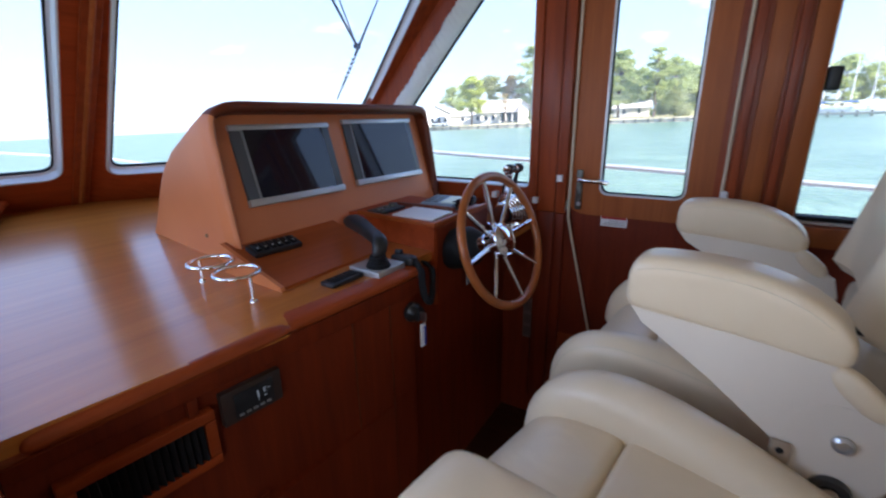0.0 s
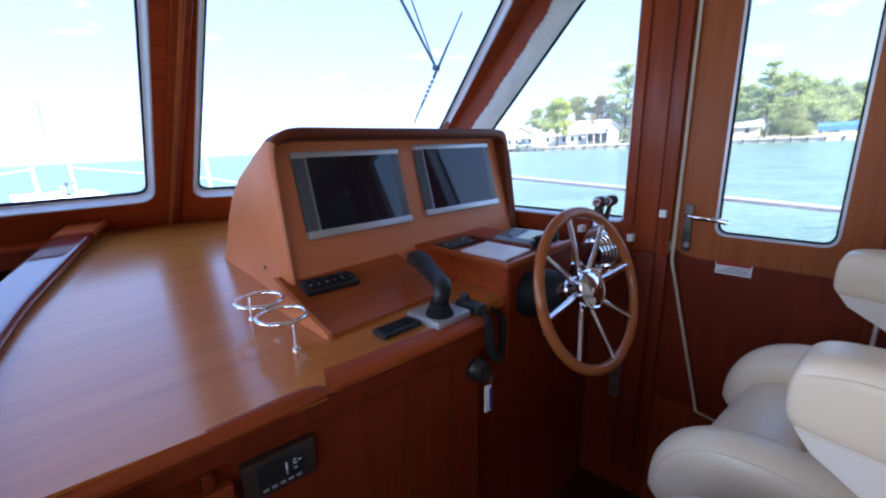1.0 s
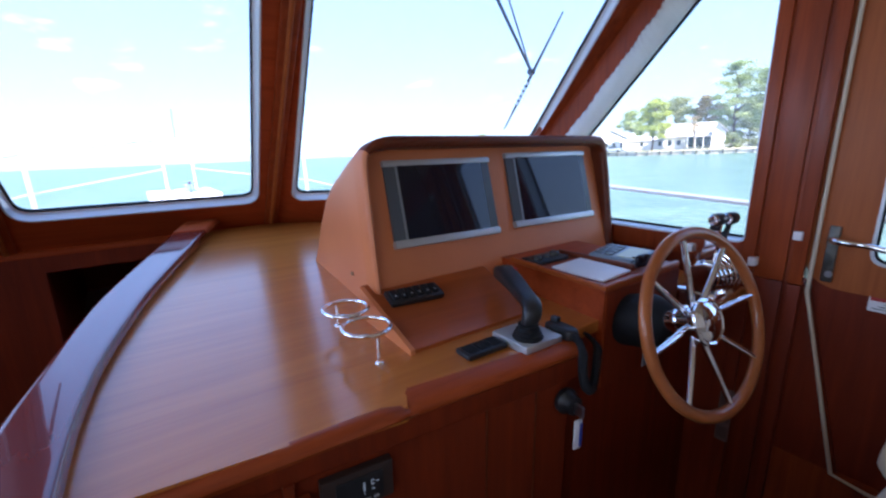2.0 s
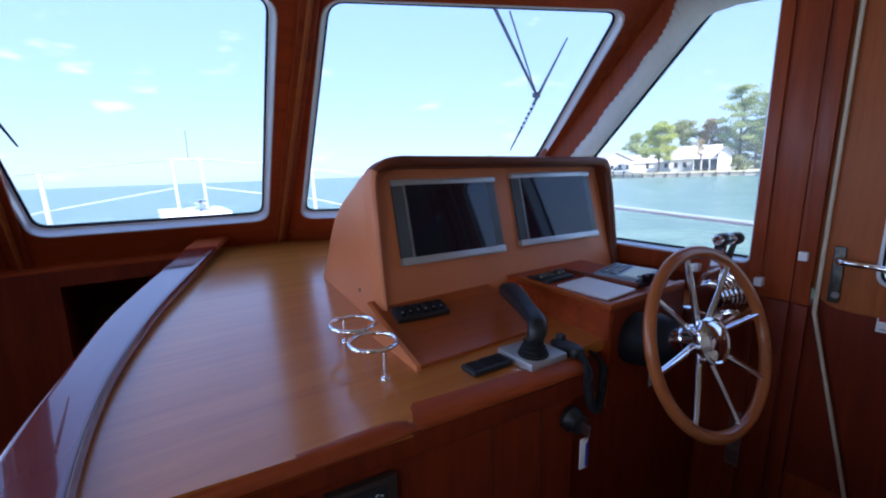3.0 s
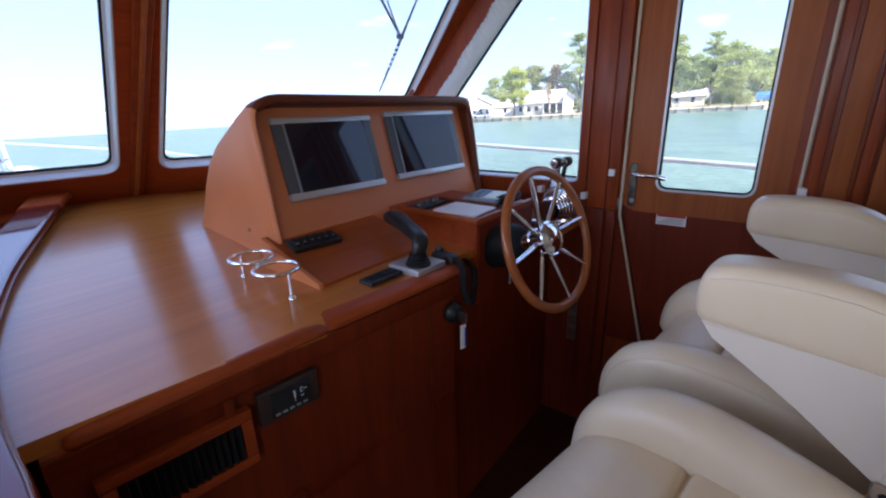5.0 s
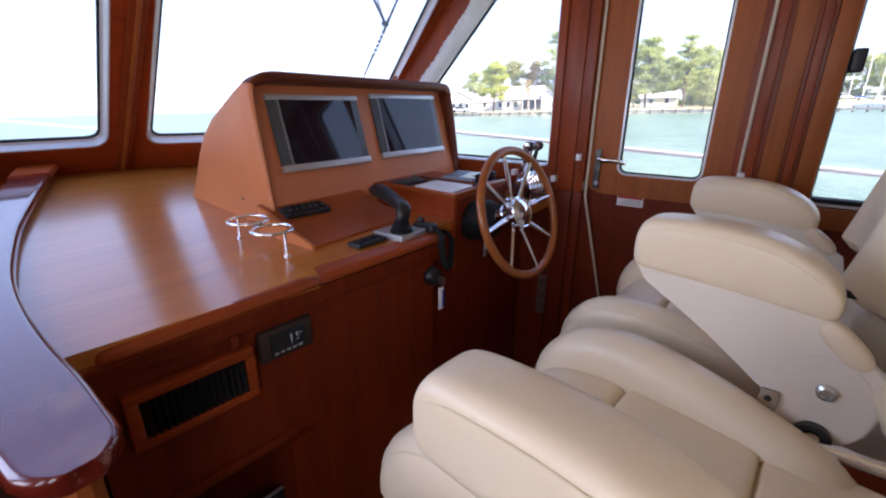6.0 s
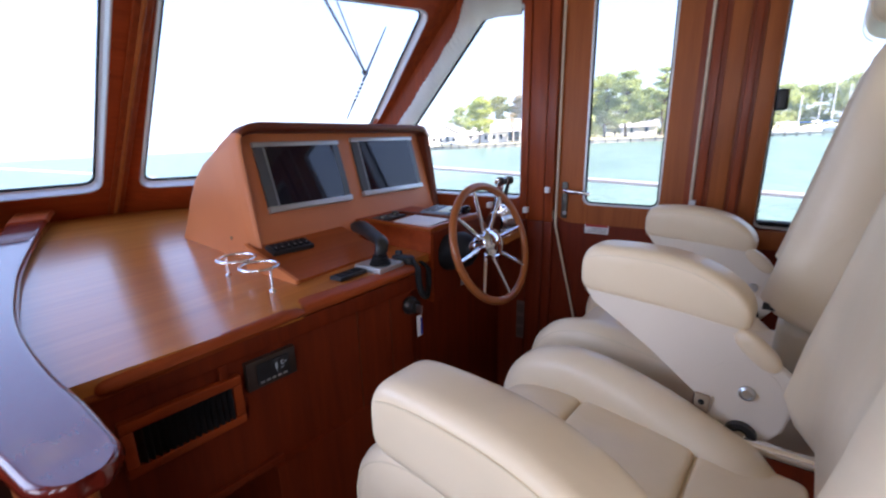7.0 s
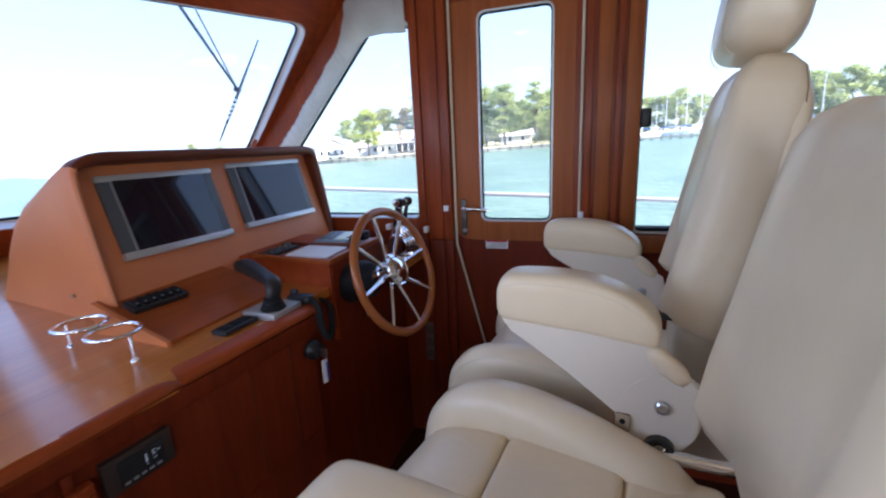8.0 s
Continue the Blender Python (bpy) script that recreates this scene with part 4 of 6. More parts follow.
def helm_chair(arms, tall=1.0, lean=0.062, foot=-0.205, headrest=True, wide=(1.0, 1.0, 1.0), bow=(0.0, 0.0, 0.0)):
    c = thing("helm_chair", "cream leather helm chair with padded arms and a headrest", "chair", "helm chairs")
    # seat: a high roll along each side, three pads between
    for s in (-1, 1):
        bm = bmesh.new()
        dz = -0.024 if headrest and s < 0 else 0.0
        ahead = 0.0 if headrest or s > 0 else 0.30         # the companion seat's port roll reaches further
        path = smooth_path([(s * x, y + ahead * max(0.0, y - 0.10), z + dz) for x, y, z in ((0.150, -0.250, 0.810), (0.176, -0.14, 0.826), (0.200, -0.02, 0.857), (0.212, 0.09, 0.877), (0.215, 0.16, 0.878), (0.214, 0.217, 0.860), (0.210, 0.250, 0.825), (0.207, 0.262, 0.775), (0.205, 0.258, 0.715))], 4)
        rings = []
        m = len(path) - 1
        for i, p in enumerate(path):
            d = (path[min(i + 1, m)] - path[max(i - 1, 0)]).normalized()
            u = d.cross(Vector((0, 0, 1)) if abs(d.z) < 0.9 else Vector((0, -1, 0)))
            u = Vector((1, 0, 0)) if u.length < 1e-4 else Vector((1, 0, 0)) - d * d.x
            u.normalize()
            v = d.cross(u)
            if v.dot(Vector((0, 0.5, 1))) < 0:
                v = -v
            k = min(1.0, 0.35 + i * 0.2, 0.45 + (m - i) * 0.2)
            rings.append([p + u * (0.052 * k * sup(math.cos(a), 0.8)) + v * (0.070 * k * sup(math.sin(a), 0.8)) for a in (2 * math.pi * q / 18 for q in range(18))])
        loft(bm, rings)
        bol = part("side_bolster", bm, LEATHER, c)
        for q in ((7,) if s < 0 else ()):
            part("piping", tube(bmesh.new(), [r[q] for r in rings[3:-3]], 0.0011, 6), SEAM, bol)
    for y0, y1, zt in ((-0.26, -0.104, 0.864), (-0.102, 0.114, 0.870)):
        bm = bmesh.new()
        pillow(bm, 0.182, (y1 - y0) / 2, 0.05, 0.16, 0.16, Matrix.Translation((0, (y0 + y1) / 2, zt - 0.05)), 32, 16)
        part("seat_pad", bm, LEATHER, c)
    # front pad rolls over the edge of the seat
    bm = bmesh.new()
    rings = []
    for y, top in ((0.116, 0.828), (0.1165, 0.848), (0.119, 0.860), (0.124, 0.866), (0.135, 0.868), (0.160, 0.868), (0.185, 0.866), (0.210, 0.862), (0.232, 0.854), (0.252, 0.842), (0.268, 0.826), (0.280, 0.806), (0.287, 0.784), (0.289, 0.772)):
        zm, hh = (top + 0.766) / 2, (top - 0.766) / 2
        row = []
        for a in (2 * math.pi * q / 36 for q in range(36)):
            x = 0.182 * sup(math.cos(a), 0.22)
            ext = 0.0 if headrest else (y - 0.116) * (0.24 - 0.45 * x)
            row.append((x, y + ext, zm + hh * sup(math.sin(a), 0.30)))
        rings.append(row)
    part("seat_pad", loft(bm, rings), LEATHER, c)
    bm = bmesh.new()
    box(bm, -0.172, 0.172, -0.25, 0.150, 0.78, 0.852, 0.006, 2)
    part("seat_core", bm, LEATHER, c)
    bm = bmesh.new()
    box(bm, -0.215, 0.215, -0.26, 0.275, 0.66, 0.80, 0.035, 3)
    part("seat_base", bm, LEATHER, c)
    # back, leaning aft
    M = Matrix.Translation((0, foot, 0.86)) @ Matrix.Rotation(math.atan2(lean, 0.55), 4, "X")
    bm = bmesh.new()
    rings = []
    for z, w, t, f in ((-0.02, 0.13, 0.02, -0.075), (0.0, 0.185, 0.034, -0.066), (0.025, 0.220, 0.052, -0.048), (0.055, 0.236, 0.070, -0.022), (0.09, 0.246, 0.086, 0.006), (0.14, 0.250, 0.094, 0.024), (0.26, 0.252, 0.092, 0.020), (0.38, 0.250, 0.09, 0.010), (0.50, 0.244, 0.085, 0.004), (0.60, 0.235, 0.080, 0.0), (0.68, 0.220, 0.072, -0.002), (0.72, 0.200, 0.058, -0.004), (0.745, 0.15, 0.034, -0.006)):
        row = []
        u = min(1.0, max(0.0, z / 0.3725 - (z > 0.3725) * (z / 0.3725 - 1)))
        v = max(0.0, z / 0.3725 - 1)
        w *= wide[0] + (wide[1] - wide[0]) * u + (wide[2] - wide[1]) * v
        f += bow[0] + (bow[1] - bow[0]) * u + (bow[2] - bow[1]) * v
        if headrest and z < 0.26:
            z = 0.14 + (z + 0.02) * 0.43
        z *= tall
        sink = 0.020 + 0.036 * min(1.0, max(0.0, (0.32 - z) / 0.16))
        for q in range(48):
            a = 2 * math.pi * q / 48
            x, y = w * sup(math.cos(a), 0.45), t * sup(math.sin(a), 0.5)
            # a sunk middle panel between two side rolls on the front
            if y > 0:
                y -= sink * max(0.0, 1 - (abs(x) / (0.78 * w)) ** 6)
            row.append(M @ Vector((x, y + f - 0.075, z)))
        rings.append(row)
    loft(bm, rings)
    back = part("backrest", bm, LEATHER, c)
    for q, rad, mt in ((28, 0.0014, GUSSET), (44, 0.0014, GUSSET)):
        part("piping", tube(bmesh.new(), smooth_path([r[q] for r in rings[4:-1]], 3), rad, 6), mt, back)
    if headrest:
        # moulded shell behind the upholstery
        bm = bmesh.new()
        shell = []
        for z, k in ((0.20, 0.80), (0.24, 0.95), (0.40, 1.0), (0.54, 0.98), (0.61, 0.94), (0.66, 0.86), (0.69, 0.74), (0.705, 0.50)):
            shell.append([M @ Vector((0.246 * k * sup(math.cos(a), 0.45), -0.124 + 0.036 * k * sup(math.sin(a), 0.7), z * tall)) for a in (2 * math.pi * q / 32 for q in range(32))])
        part("back_shell", loft(bm, shell), LEATHER, c)
        bm = bmesh.new()
        box(bm, -0.215, 0.215, -0.37, -0.232, 0.70, 1.030, 0.03, 3)
        part("lower_back", bm, LEATHER_TAN, c, "tan leather lower back panel")
    if headrest:
        bm = bmesh.new()
        pillow(bm, 0.180, 0.074, 0.105, 0.6, 0.5, M @ Matrix.Translation((0, -0.054, 0.745 * tall + 0.104)), 36, 18)
        hr = part("headrest", bm, LEATHER, c)
        for q in (-1, 1):
            pts = [M @ Vector((q * 0.118, -0.054 + 0.0712 * sup(math.cos(a), 0.5), 0.745 * tall + 0.104 + 0.1052 * sup(math.sin(a), 0.5))) for a in (radians(v) for v in range(-70, 71, 10))]
            part("piping", tube(bmesh.new(), pts, 0.0009, 6), SEAM, hr)
    # arms: deep pads on white pivoting plates
    for s, dz in arms:
        bm = bmesh.new()
        rings = []
        rows = ((0.1675, 1.131, 1.123, 0.40), (0.166, 1.142, 1.112, 0.72), (0.163, 1.162, 1.094, 0.88), (0.152, 1.179, 1.083, 0.97), (0.122, 1.188, 1.080, 1.0), (0.05, 1.191, 1.077, 1.0), (-0.02, 1.186, 1.072, 1.0), (-0.075, 1.170, 1.067, 1.0), (-0.115, 1.146, 1.064, 0.98), (-0.136, 1.124, 1.067, 0.92), (-0.145, 1.104, 1.076, 0.75), (-0.147, 1.094, 1.086, 0.40))
        for (y, zt, zb), (k, k1, k2) in zip(smooth_path([r[:3] for r in rows], 4), smooth_path([(r[3], 0, 0) for r in rows], 4)):
            h = (zt - zb) / 2
            rings.append([Vector((s * (0.280 if s > 0 else 0.314) + 0.047 * k * sup(math.cos(a), 0.46), y, dz + (zt + zb) / 2 + h * sup(math.sin(a), 0.5))) for a in (2 * math.pi * q / 40 for q in range(40))])
        loft(bm, rings)
        pad = part("arm_pad", bm, LEATHER, c)
        for q in (-1, 1):
            bm = bmesh.new()
            pts = [(s * (0.280 if s > 0 else 0.314) + q * 0.0455, y, z - 0.004 + dz) for y, z in ((0.150, 1.164), (0.115, 1.173), (0.05, 1.176), (-0.02, 1.171), (-0.075, 1.155), (-0.115, 1.131))]
            tube(bm, smooth_path(pts, 4), 0.0011, 6)
            part("piping", bm, SEAM, pad)
        prof = [(y + 0.036, z + dz * k) for y, z, k in [(0.118, 1.088, 1), (0.098, 1.062, 1), (-0.018, 0.993, 0.5), (-0.130, 0.916, 0), (-0.152, 0.870, 0), (-0.185, 0.852, 0), (-0.225, 0.862, 0), (-0.25, 0.90, 0), (-0.262, 0.96, 0), (-0.25, 1.005, 0), (-0.21, 1.035, 0.5), (-0.165, 1.075, 1), (-0.05, 1.082, 1)]]
        bm = bmesh.new()
        xx = s * 0.248
        loft(bm, [[(xx - 0.010, y, z) for y, z in prof], [(xx + 0.010, y, z) for y, z in prof]])
        bmesh.ops.bevel(bm, geom=[e for e in bm.edges if abs(e.verts[0].co.x - e.verts[1].co.x) < 1e-6], offset=0.003, segments=2, affect="EDGES")
        pl = part("arm_plate", bm, POWDER, c, "white powder-coated arm plate", 25)
        bm = bmesh.new()
        disc = [(-0.149 + 0.066 * math.cos(a), 0.935 + 0.080 * math.sin(a)) for a in (2 * math.pi * q / 28 for q in range(28))]
        loft(bm, [[(xx - s * 0.009, y, z) for y, z in disc], [(xx - s * 0.0115, y, z) for y, z in disc]])
        part("pivot_cover", bm, POWDER, pl, "", 25)
        bm = bmesh.new()
        pillow(bm, 0.017, 0.044, 0.019, 0.8, 0.7, Matrix.Translation((xx - s * 0.006, -0.160, 1.040)) @ Matrix.Rotation(radians(41), 4, "X"), 24, 14)
        part("hinge_cap", bm, LEATHER, pl, "padded leather cap over the arm hinge")
        for q, d in ((-1, 0.011), (1, 0.011)):
            bm = bmesh.new()
            lathe(bm, [(0, 0), (0.0135, 0), (0.013, 0.004), (0.0085, 0.007), (0.007, 0.004), (0, 0.004)], pose(xx + q * (d + (0.003 if q == -s else 0)), -0.156, 0.957, 0, 90 * q, 0), 18)
            part("pivot_bolt", bm, STEEL, pl)
        bm = bmesh.new()
        lathe(bm, [(0, 0), (0.026, 0), (0.026, 0.016), (0.018, 0.017), (0.017, 0.011), (0, 0.011)], pose(s * 0.238, -0.156, 0.872, 0, -90, 0), 20)
        kn = part("tilt_knob", bm, BLACK, c)
        bm = bmesh.new()
        lathe(bm, [(0, 0), (0.014, 0), (0.012, 0.004), (0, 0.005)], pose(s * 0.238 - 0.011, -0.156, 0.872, 0, -90, 0), 16)
        part("cap", bm, CHROME, kn)
    if not headrest:
        bm = bmesh.new()
        tube(bm, [(0.222, -0.165, 0.864), (0.215, -0.216, 0.873), (0.205, -0.30, 0.885)], 0.013, 12)
        part("tilt_bar", bm, CHROME, c)
        bm = bmesh.new()
        box(bm, 0.228, 0.234, -0.104, -0.076, 0.893, 0.930, 0.006, 2)
        br = part("bracket", bm, mottled("tan_metal", (0.34, 0.26, 0.19), (0.44, 0.34, 0.25), 0.45, 20.0, 0, 0, 0, 0.3), c, "tan metal bracket")
        bm = bmesh.new()
        lathe(bm, [(0, 0), (0.0055, 0), (0.0055, 0.0016), (0, 0.002)], pose(0.2282, -0.090, 0.915, 0, -90, 0), 14)
        part("hole", bm, RUBBER, br)
    bm = bmesh.new()
    lathe(bm, [(0, 0.0), (0.19, 0.0), (0.19, 0.02), (0.06, 0.04), (0.06, 0.52), (0.09, 0.57), (0.16, 0.63), (0.16, 0.67), (0, 0.67)], None, 24)
    part("pedestal", bm, POWDER, c)
    return c


chair = helm_chair(((-1, -0.036), (1, 0.0)), 0.860, 0.124, -0.1665, False, (1.19, 1.104, 1.163), (-0.062, -0.017, 0.029))
chair.matrix_world = pose(0.467, 0.0, 0.0, 0, 0, -7.6)
tagged(chair, "cream leather companion chair with two padded arms")
chair = helm_chair(((1, -0.01),), 0.995)
bm = bmesh.new()
box(bm, -0.238, -0.224, -0.228, -0.205, 1.056, 1.070, 0.003, 2)
part("recline_lever", bm, BLACK, chair, "black recline lever")
chair.matrix_world = pose(1.125, -0.03, 0.0, 0, 0, -7.6)
tagged(chair, "cream leather helm chair behind the steering wheel")


# ---- small things on the dash ----
def cup_ring(y, s):
    """A steel ring on one post: s tells on which side of the ring the post stands."""
    t = thing("cup_holder", "polished steel ring cup holder on a single post", "cup holder", "cup holders on the dash")
    x, r, z = 0.508, 0.0525, 1.066 if s < 0 else 1.074
    bm = bmesh.new()
    tube(bm, [(x + r * math.cos(a), y + r * math.sin(a), z) for a in (2 * math.pi * i / 40 for i in range(40))], 0.0052, 10, True)
    part("ring", bm, CHROME, t)
    yp = y + s * r
    bm = bmesh.new()
    tube(bm, [(x, yp, cz(yp) - 0.002), (x, yp, z)], 0.0042, 10)
    part("post", bm, CHROME, t)
    bm = bmesh.new()
    lathe(bm, [(0, 0), (0.010, 0), (0.0095, 0.004), (0.006, 0.007), (0, 0.007)], pose(x, yp, cz(yp) - 0.001), 16)
    part("foot", bm, CHROME, t)
    return t


cup_ring(0.982, -1)
cup_ring(1.093, 1)

# joystick
joy = thing("docking_joystick", "black docking joystick on a square silver base", "joystick")
JB = Matrix.Translation((0.840, 0.822, cz(0.822) - 0.001)) @ Matrix.Rotation(radians(-2), 4, "Z")
bm = bmesh.new()
box(bm, -0.058, 0.058, -0.058, 0.058, 0.0, 0.021, 0.005, 2, JB)
part("base", bm, SILVER, joy, "silver base plate")
bm = bmesh.new()
lathe(bm, [(0, 0.02), (0.034, 0.02), (0.036, 0.024), (0.030, 0.029), (0.032, 0.033), (0.026, 0.038), (0.028, 0.042), (0.023, 0.047), (0.024, 0.054), (0, 0.056)], JB @ Matrix.Translation((-0.014, -0.018, 0)), 22)
part("boot", bm, RUBBER, joy, "ribbed rubber boot")
bm = bmesh.new()
grip = smooth_path([(0.824, 0.806, 1.040), (0.829, 0.800, 1.066), (0.843, 0.812, 1.086), (0.870, 0.865, 1.094), (0.908, 0.938, 1.100), (0.938, 0.996, 1.101), (0.960, 1.036, 1.095)], 4)
rings = []
for i, p in enumerate(grip):
    t = i / (len(grip) - 1)
    a, c = grip[max(i - 1, 0)], grip[min(i + 1, len(grip) - 1)]
    d = (c - a).normalized()
    u = Vector((0.9, -0.42, 0)).normalized()
    u = (u - d * u.dot(d)).normalized()
    v = d.cross(u)
    w = 0.0165 + 0.012 * min(1.0, t * 1.5) + 0.002 * math.sin(9 * t)
    if t > 0.9:
        w *= 0.78
    rings.append([p + u * (w * sup(math.cos(q), 0.8)) + v * (w * 0.72 * sup(math.sin(q), 0.8)) for q in (2 * math.pi * k / 16 for k in range(16))])
loft(bm, rings)
part("grip", bm, BLACK, joy)
bm = bmesh.new()
lathe(bm, [(0, 0), (0.008, 0), (0.0075, 0.004), (0, 0.005)], pose(0.932, 0.986, 1.1195, -2, 0, 0), 12)
part("button", bm, GREY, joy)
bm = bmesh.new()
lathe(bm, [(0, 0), (0.006, 0), (0.0055, 0.003), (0, 0.004)], pose(0.946, 0.966, 1.1185, -2, 6, 0), 12)
part("button", bm, RED, joy, "small red button")

# rocker switches on the wedge and on the top
slope = math.atan2(0.080, 0.263)
sw = thing("rocker_switches", "black panel of six rocker switches on the sloping board", "switch panel")
SW = Matrix.Translation((0.700, 1.092, 1.0625)) @ Matrix.Rotation(radians(-6), 4, "Z") @ Matrix.Rotation(slope, 4, "X")
bm = bmesh.new()
box(bm, -0.076, 0.076, -0.030, 0.030, -0.004, 0.013, 0.006, 2, SW)
part("plate", bm, BLACK, sw)
for k in range(6):
    bm = bmesh.new()
    box(bm, -0.066 + k * 0.0225, -0.049 + k * 0.0225, -0.020, 0.020, 0.012, 0.0185, 0.003, 2, SW)
    rk = part("rocker", bm, RUBBER, sw)
    bm = bmesh.new()
    box(bm, -0.060 + k * 0.0225, -0.055 + k * 0.0225, -0.012, -0.006, 0.0182, 0.0190, 0, 2, SW)
    part("mark", bm, GRAYPRINT, rk, "", 0)
tk = thing("key_pad", "low black control pad beside the joystick", "control")
TK = Matrix.Translation((0.722, 0.846, cz(0.846))) @ Matrix.Rotation(radians(-2), 4, "Z")
bm = bmesh.new()
box(bm, -0.056, 0.056, -0.026, 0.026, 0.0, 0.013, 0.005, 2, TK)
part("case", bm, BLACK, tk)
for k in range(3):
    bm = bmesh.new()
    box(bm, -0.047 + k * 0.032, -0.019 + k * 0.032, -0.018, 0.018, 0.0125, 0.0155, 0.002, 2, TK)
    part("key", bm, RUBBER, tk)

# radio microphone on the side of the chart box, with its coiled cord
mic = thing("radio_microphone", "black radio microphone with a coiled cord, on the dash corner", "microphone")
bm = bmesh.new()
pillow(bm, 0.020, 0.046, 0.016, 0.5, 0.5, pose(0.926, 0.790, 1.0085, -3, 0, -8))
part("body", bm, BLACK, mic)
bm = bmesh.new()
box(bm, 0.924, 0.940, 0.802, 0.824, 1.018, 1.036, 0.004)
part("clip", bm, BLACK, mic)
run = smooth_path([(0.925, 0.755, 1.006), (0.905, 0.725, 1.010), (0.886, 0.698, 0.998), (0.880, 0.692, 0.965), (0.892, 0.694, 0.925), (0.918, 0.700, 0.895), (0.948, 0.710, 0.882), (0.975, 0.722, 0.897), (0.990, 0.730, 0.935), (0.998, 0.738, 0.965), (1.010, 0.778, 0.980)], 8)
coil = []
for i in range(len(run) - 1):
    for k in range(5):
        p = run[i].lerp(run[i + 1], k / 5)
        d = (run[i + 1] - run[i]).normalized()
        u = Vector((0, 1, 0))
        v = d.cross(u).normalized()
        a = (i * 5 + k) * 2 * math.pi / 7
        coil.append(p + u * (0.0075 * math.cos(a)) + v * (0.0075 * math.sin(a)))
bm = bmesh.new()
tube(bm, coil, 0.0042, 6)
part("coiled_cord", bm, RUBBER, mic)

# ignition key with its tag
key = thing("engine_key_switch", "black engine key switch with a white key tag", "switch")
bm = bmesh.new()
lathe(bm, [(0, 0), (0.030, 0), (0.031, 0.012), (0.024, 0.020), (0.022, 0.036), (0, 0.038)], FACE @ pose(0.885, 0.0, 0.868, 90, 0, 0), 22)
part("bezel", bm, BLACK, key)
bm = bmesh.new()
box(bm, -0.004, 0.004, -0.060, -0.034, -0.016, 0.010, 0.002, 2, FACE @ Matrix.Translation((0.885, 0.0, 0.868)))
part("key", bm, STEEL, key)
bm = bmesh.new()
box(bm, 0.872, 0.895, -0.050, -0.045, 0.768, 0.843, 0.003, 2, FACE)
tg = part("tag", bm, PAPER, key, "white and blue key tag")
bm = bmesh.new()
box(bm, 0.887, 0.8955, -0.0508, -0.0445, 0.773, 0.833, 0, 2, FACE)
part("stripe", bm, BLUE, tg, "", 0)
bm = bmesh.new()
tube(bm, [FACE @ Vector((0.885, -0.055, 0.864)), FACE @ Vector((0.884, -0.056, 0.852)), FACE @ Vector((0.884, -0.048, 0.838))], 0.0015, 6)
part("key_ring", bm, STEEL, key)

tag = thing("key_tag", "spare key with a pale tag hanging behind the wheel", "key tag")
bm = bmesh.new()
box(bm, 1.246, 1.268, 0.748, 0.752, 0.820, 0.884, 0.002)
tg = part("tag", bm, GRAYPRINT, tag)
bm = bmesh.new()
box(bm, 1.250, 1.264, 0.7465, 0.7485, 0.850, 0.880, 0.0005)
part("label", bm, PAPER, tg, "white label", 0)
bm = bmesh.new()
tube(bm, [(1.257, 0.797, 0.915), (1.257, 0.760, 0.912), (1.257, 0.750, 0.900), (1.257, 0.750, 0.880)], 0.003, 6)
part("key", bm, STEEL, tag)
# heater control and louvred vent on the cabinet face
ac = thing("climate_control", "dark climate control panel with a small lit readout", "control panel")
bm = bmesh.new()
box(bm, 0.321, 0.450, -0.014, 0.004, 0.826, 0.901, 0.003)
part("bezel", on_face(bm), material("brown_bezel", (0.055, 0.035, 0.028), 0.4, 0.3), ac)
bm = bmesh.new()
box(bm, 0.345, 0.430, -0.017, -0.012, 0.834, 0.890, 0.002)
part("face_plate", on_face(bm), BLACK, ac)
for k in range(5):
    bm = bmesh.new()
    box(bm, 0.350 + k * 0.0150, 0.360 + k * 0.0150, -0.0195, -0.016, 0.839, 0.844, 0.001)
    part("button", on_face(bm), SILVER, ac)
LIT = material("lit_digits", (0.16, 0.18, 0.2), 0.5)
LIT.node_tree.nodes["Principled BSDF"].inputs["Emission Color"].default_value = (0.8, 0.9, 1.0, 1)
LIT.node_tree.nodes["Principled BSDF"].inputs["Emission Strength"].default_value = 0.03
for x0, x1, z0, z1 in ((0.3925, 0.3960, 0.860, 0.877), (0.3935, 0.3952, 0.853, 0.856), (0.407, 0.413, 0.8755, 0.8772), (0.407, 0.4086, 0.868, 0.877), (0.407, 0.413, 0.8675, 0.8692), (0.416, 0.421, 0.871, 0.873), (0.407, 0.413, 0.858, 0.8595)):
    bm = bmesh.new()
    box(bm, x0, x1, -0.0185, -0.0165, z0, z1)
    part("digit_bar", on_face(bm), LIT, ac, "", 0)
vent = thing("air_vent", "dark louvred air vent in a cherry frame", "vent")
for x0, x1, z0, z1 in ((0.066, 0.306, 0.861, 0.884), (0.066, 0.306, 0.760, 0.781), (0.066, 0.089, 0.781, 0.861), (0.284, 0.306, 0.781, 0.861)):
    bm = bmesh.new()
    box(bm, x0, x1, -0.018, 0.004, z0, z1, 0.004)
    part("frame", on_face(bm), W_TRIM_X, vent)
bm = bmesh.new()
box(bm, 0.089, 0.284, -0.003, 0.003, 0.781, 0.861)
part("backing", on_face(bm), RUBBER, vent, "", 0)
for k in range(15):
    bm = bmesh.new()
    box(bm, -0.001, 0.001, -0.010, 0.010, -0.040, 0.040, 0, 2, Matrix.Translation((0.097 + k * 0.0127, -0.011, 0.821)) @ Matrix.Rotation(radians(35), 4, "Z"))
    part("slat", on_face(bm), BLACK, vent)
dev = thing("breaker_board", "black switch panel with a silver edge in the cabinet recess", "control panel")
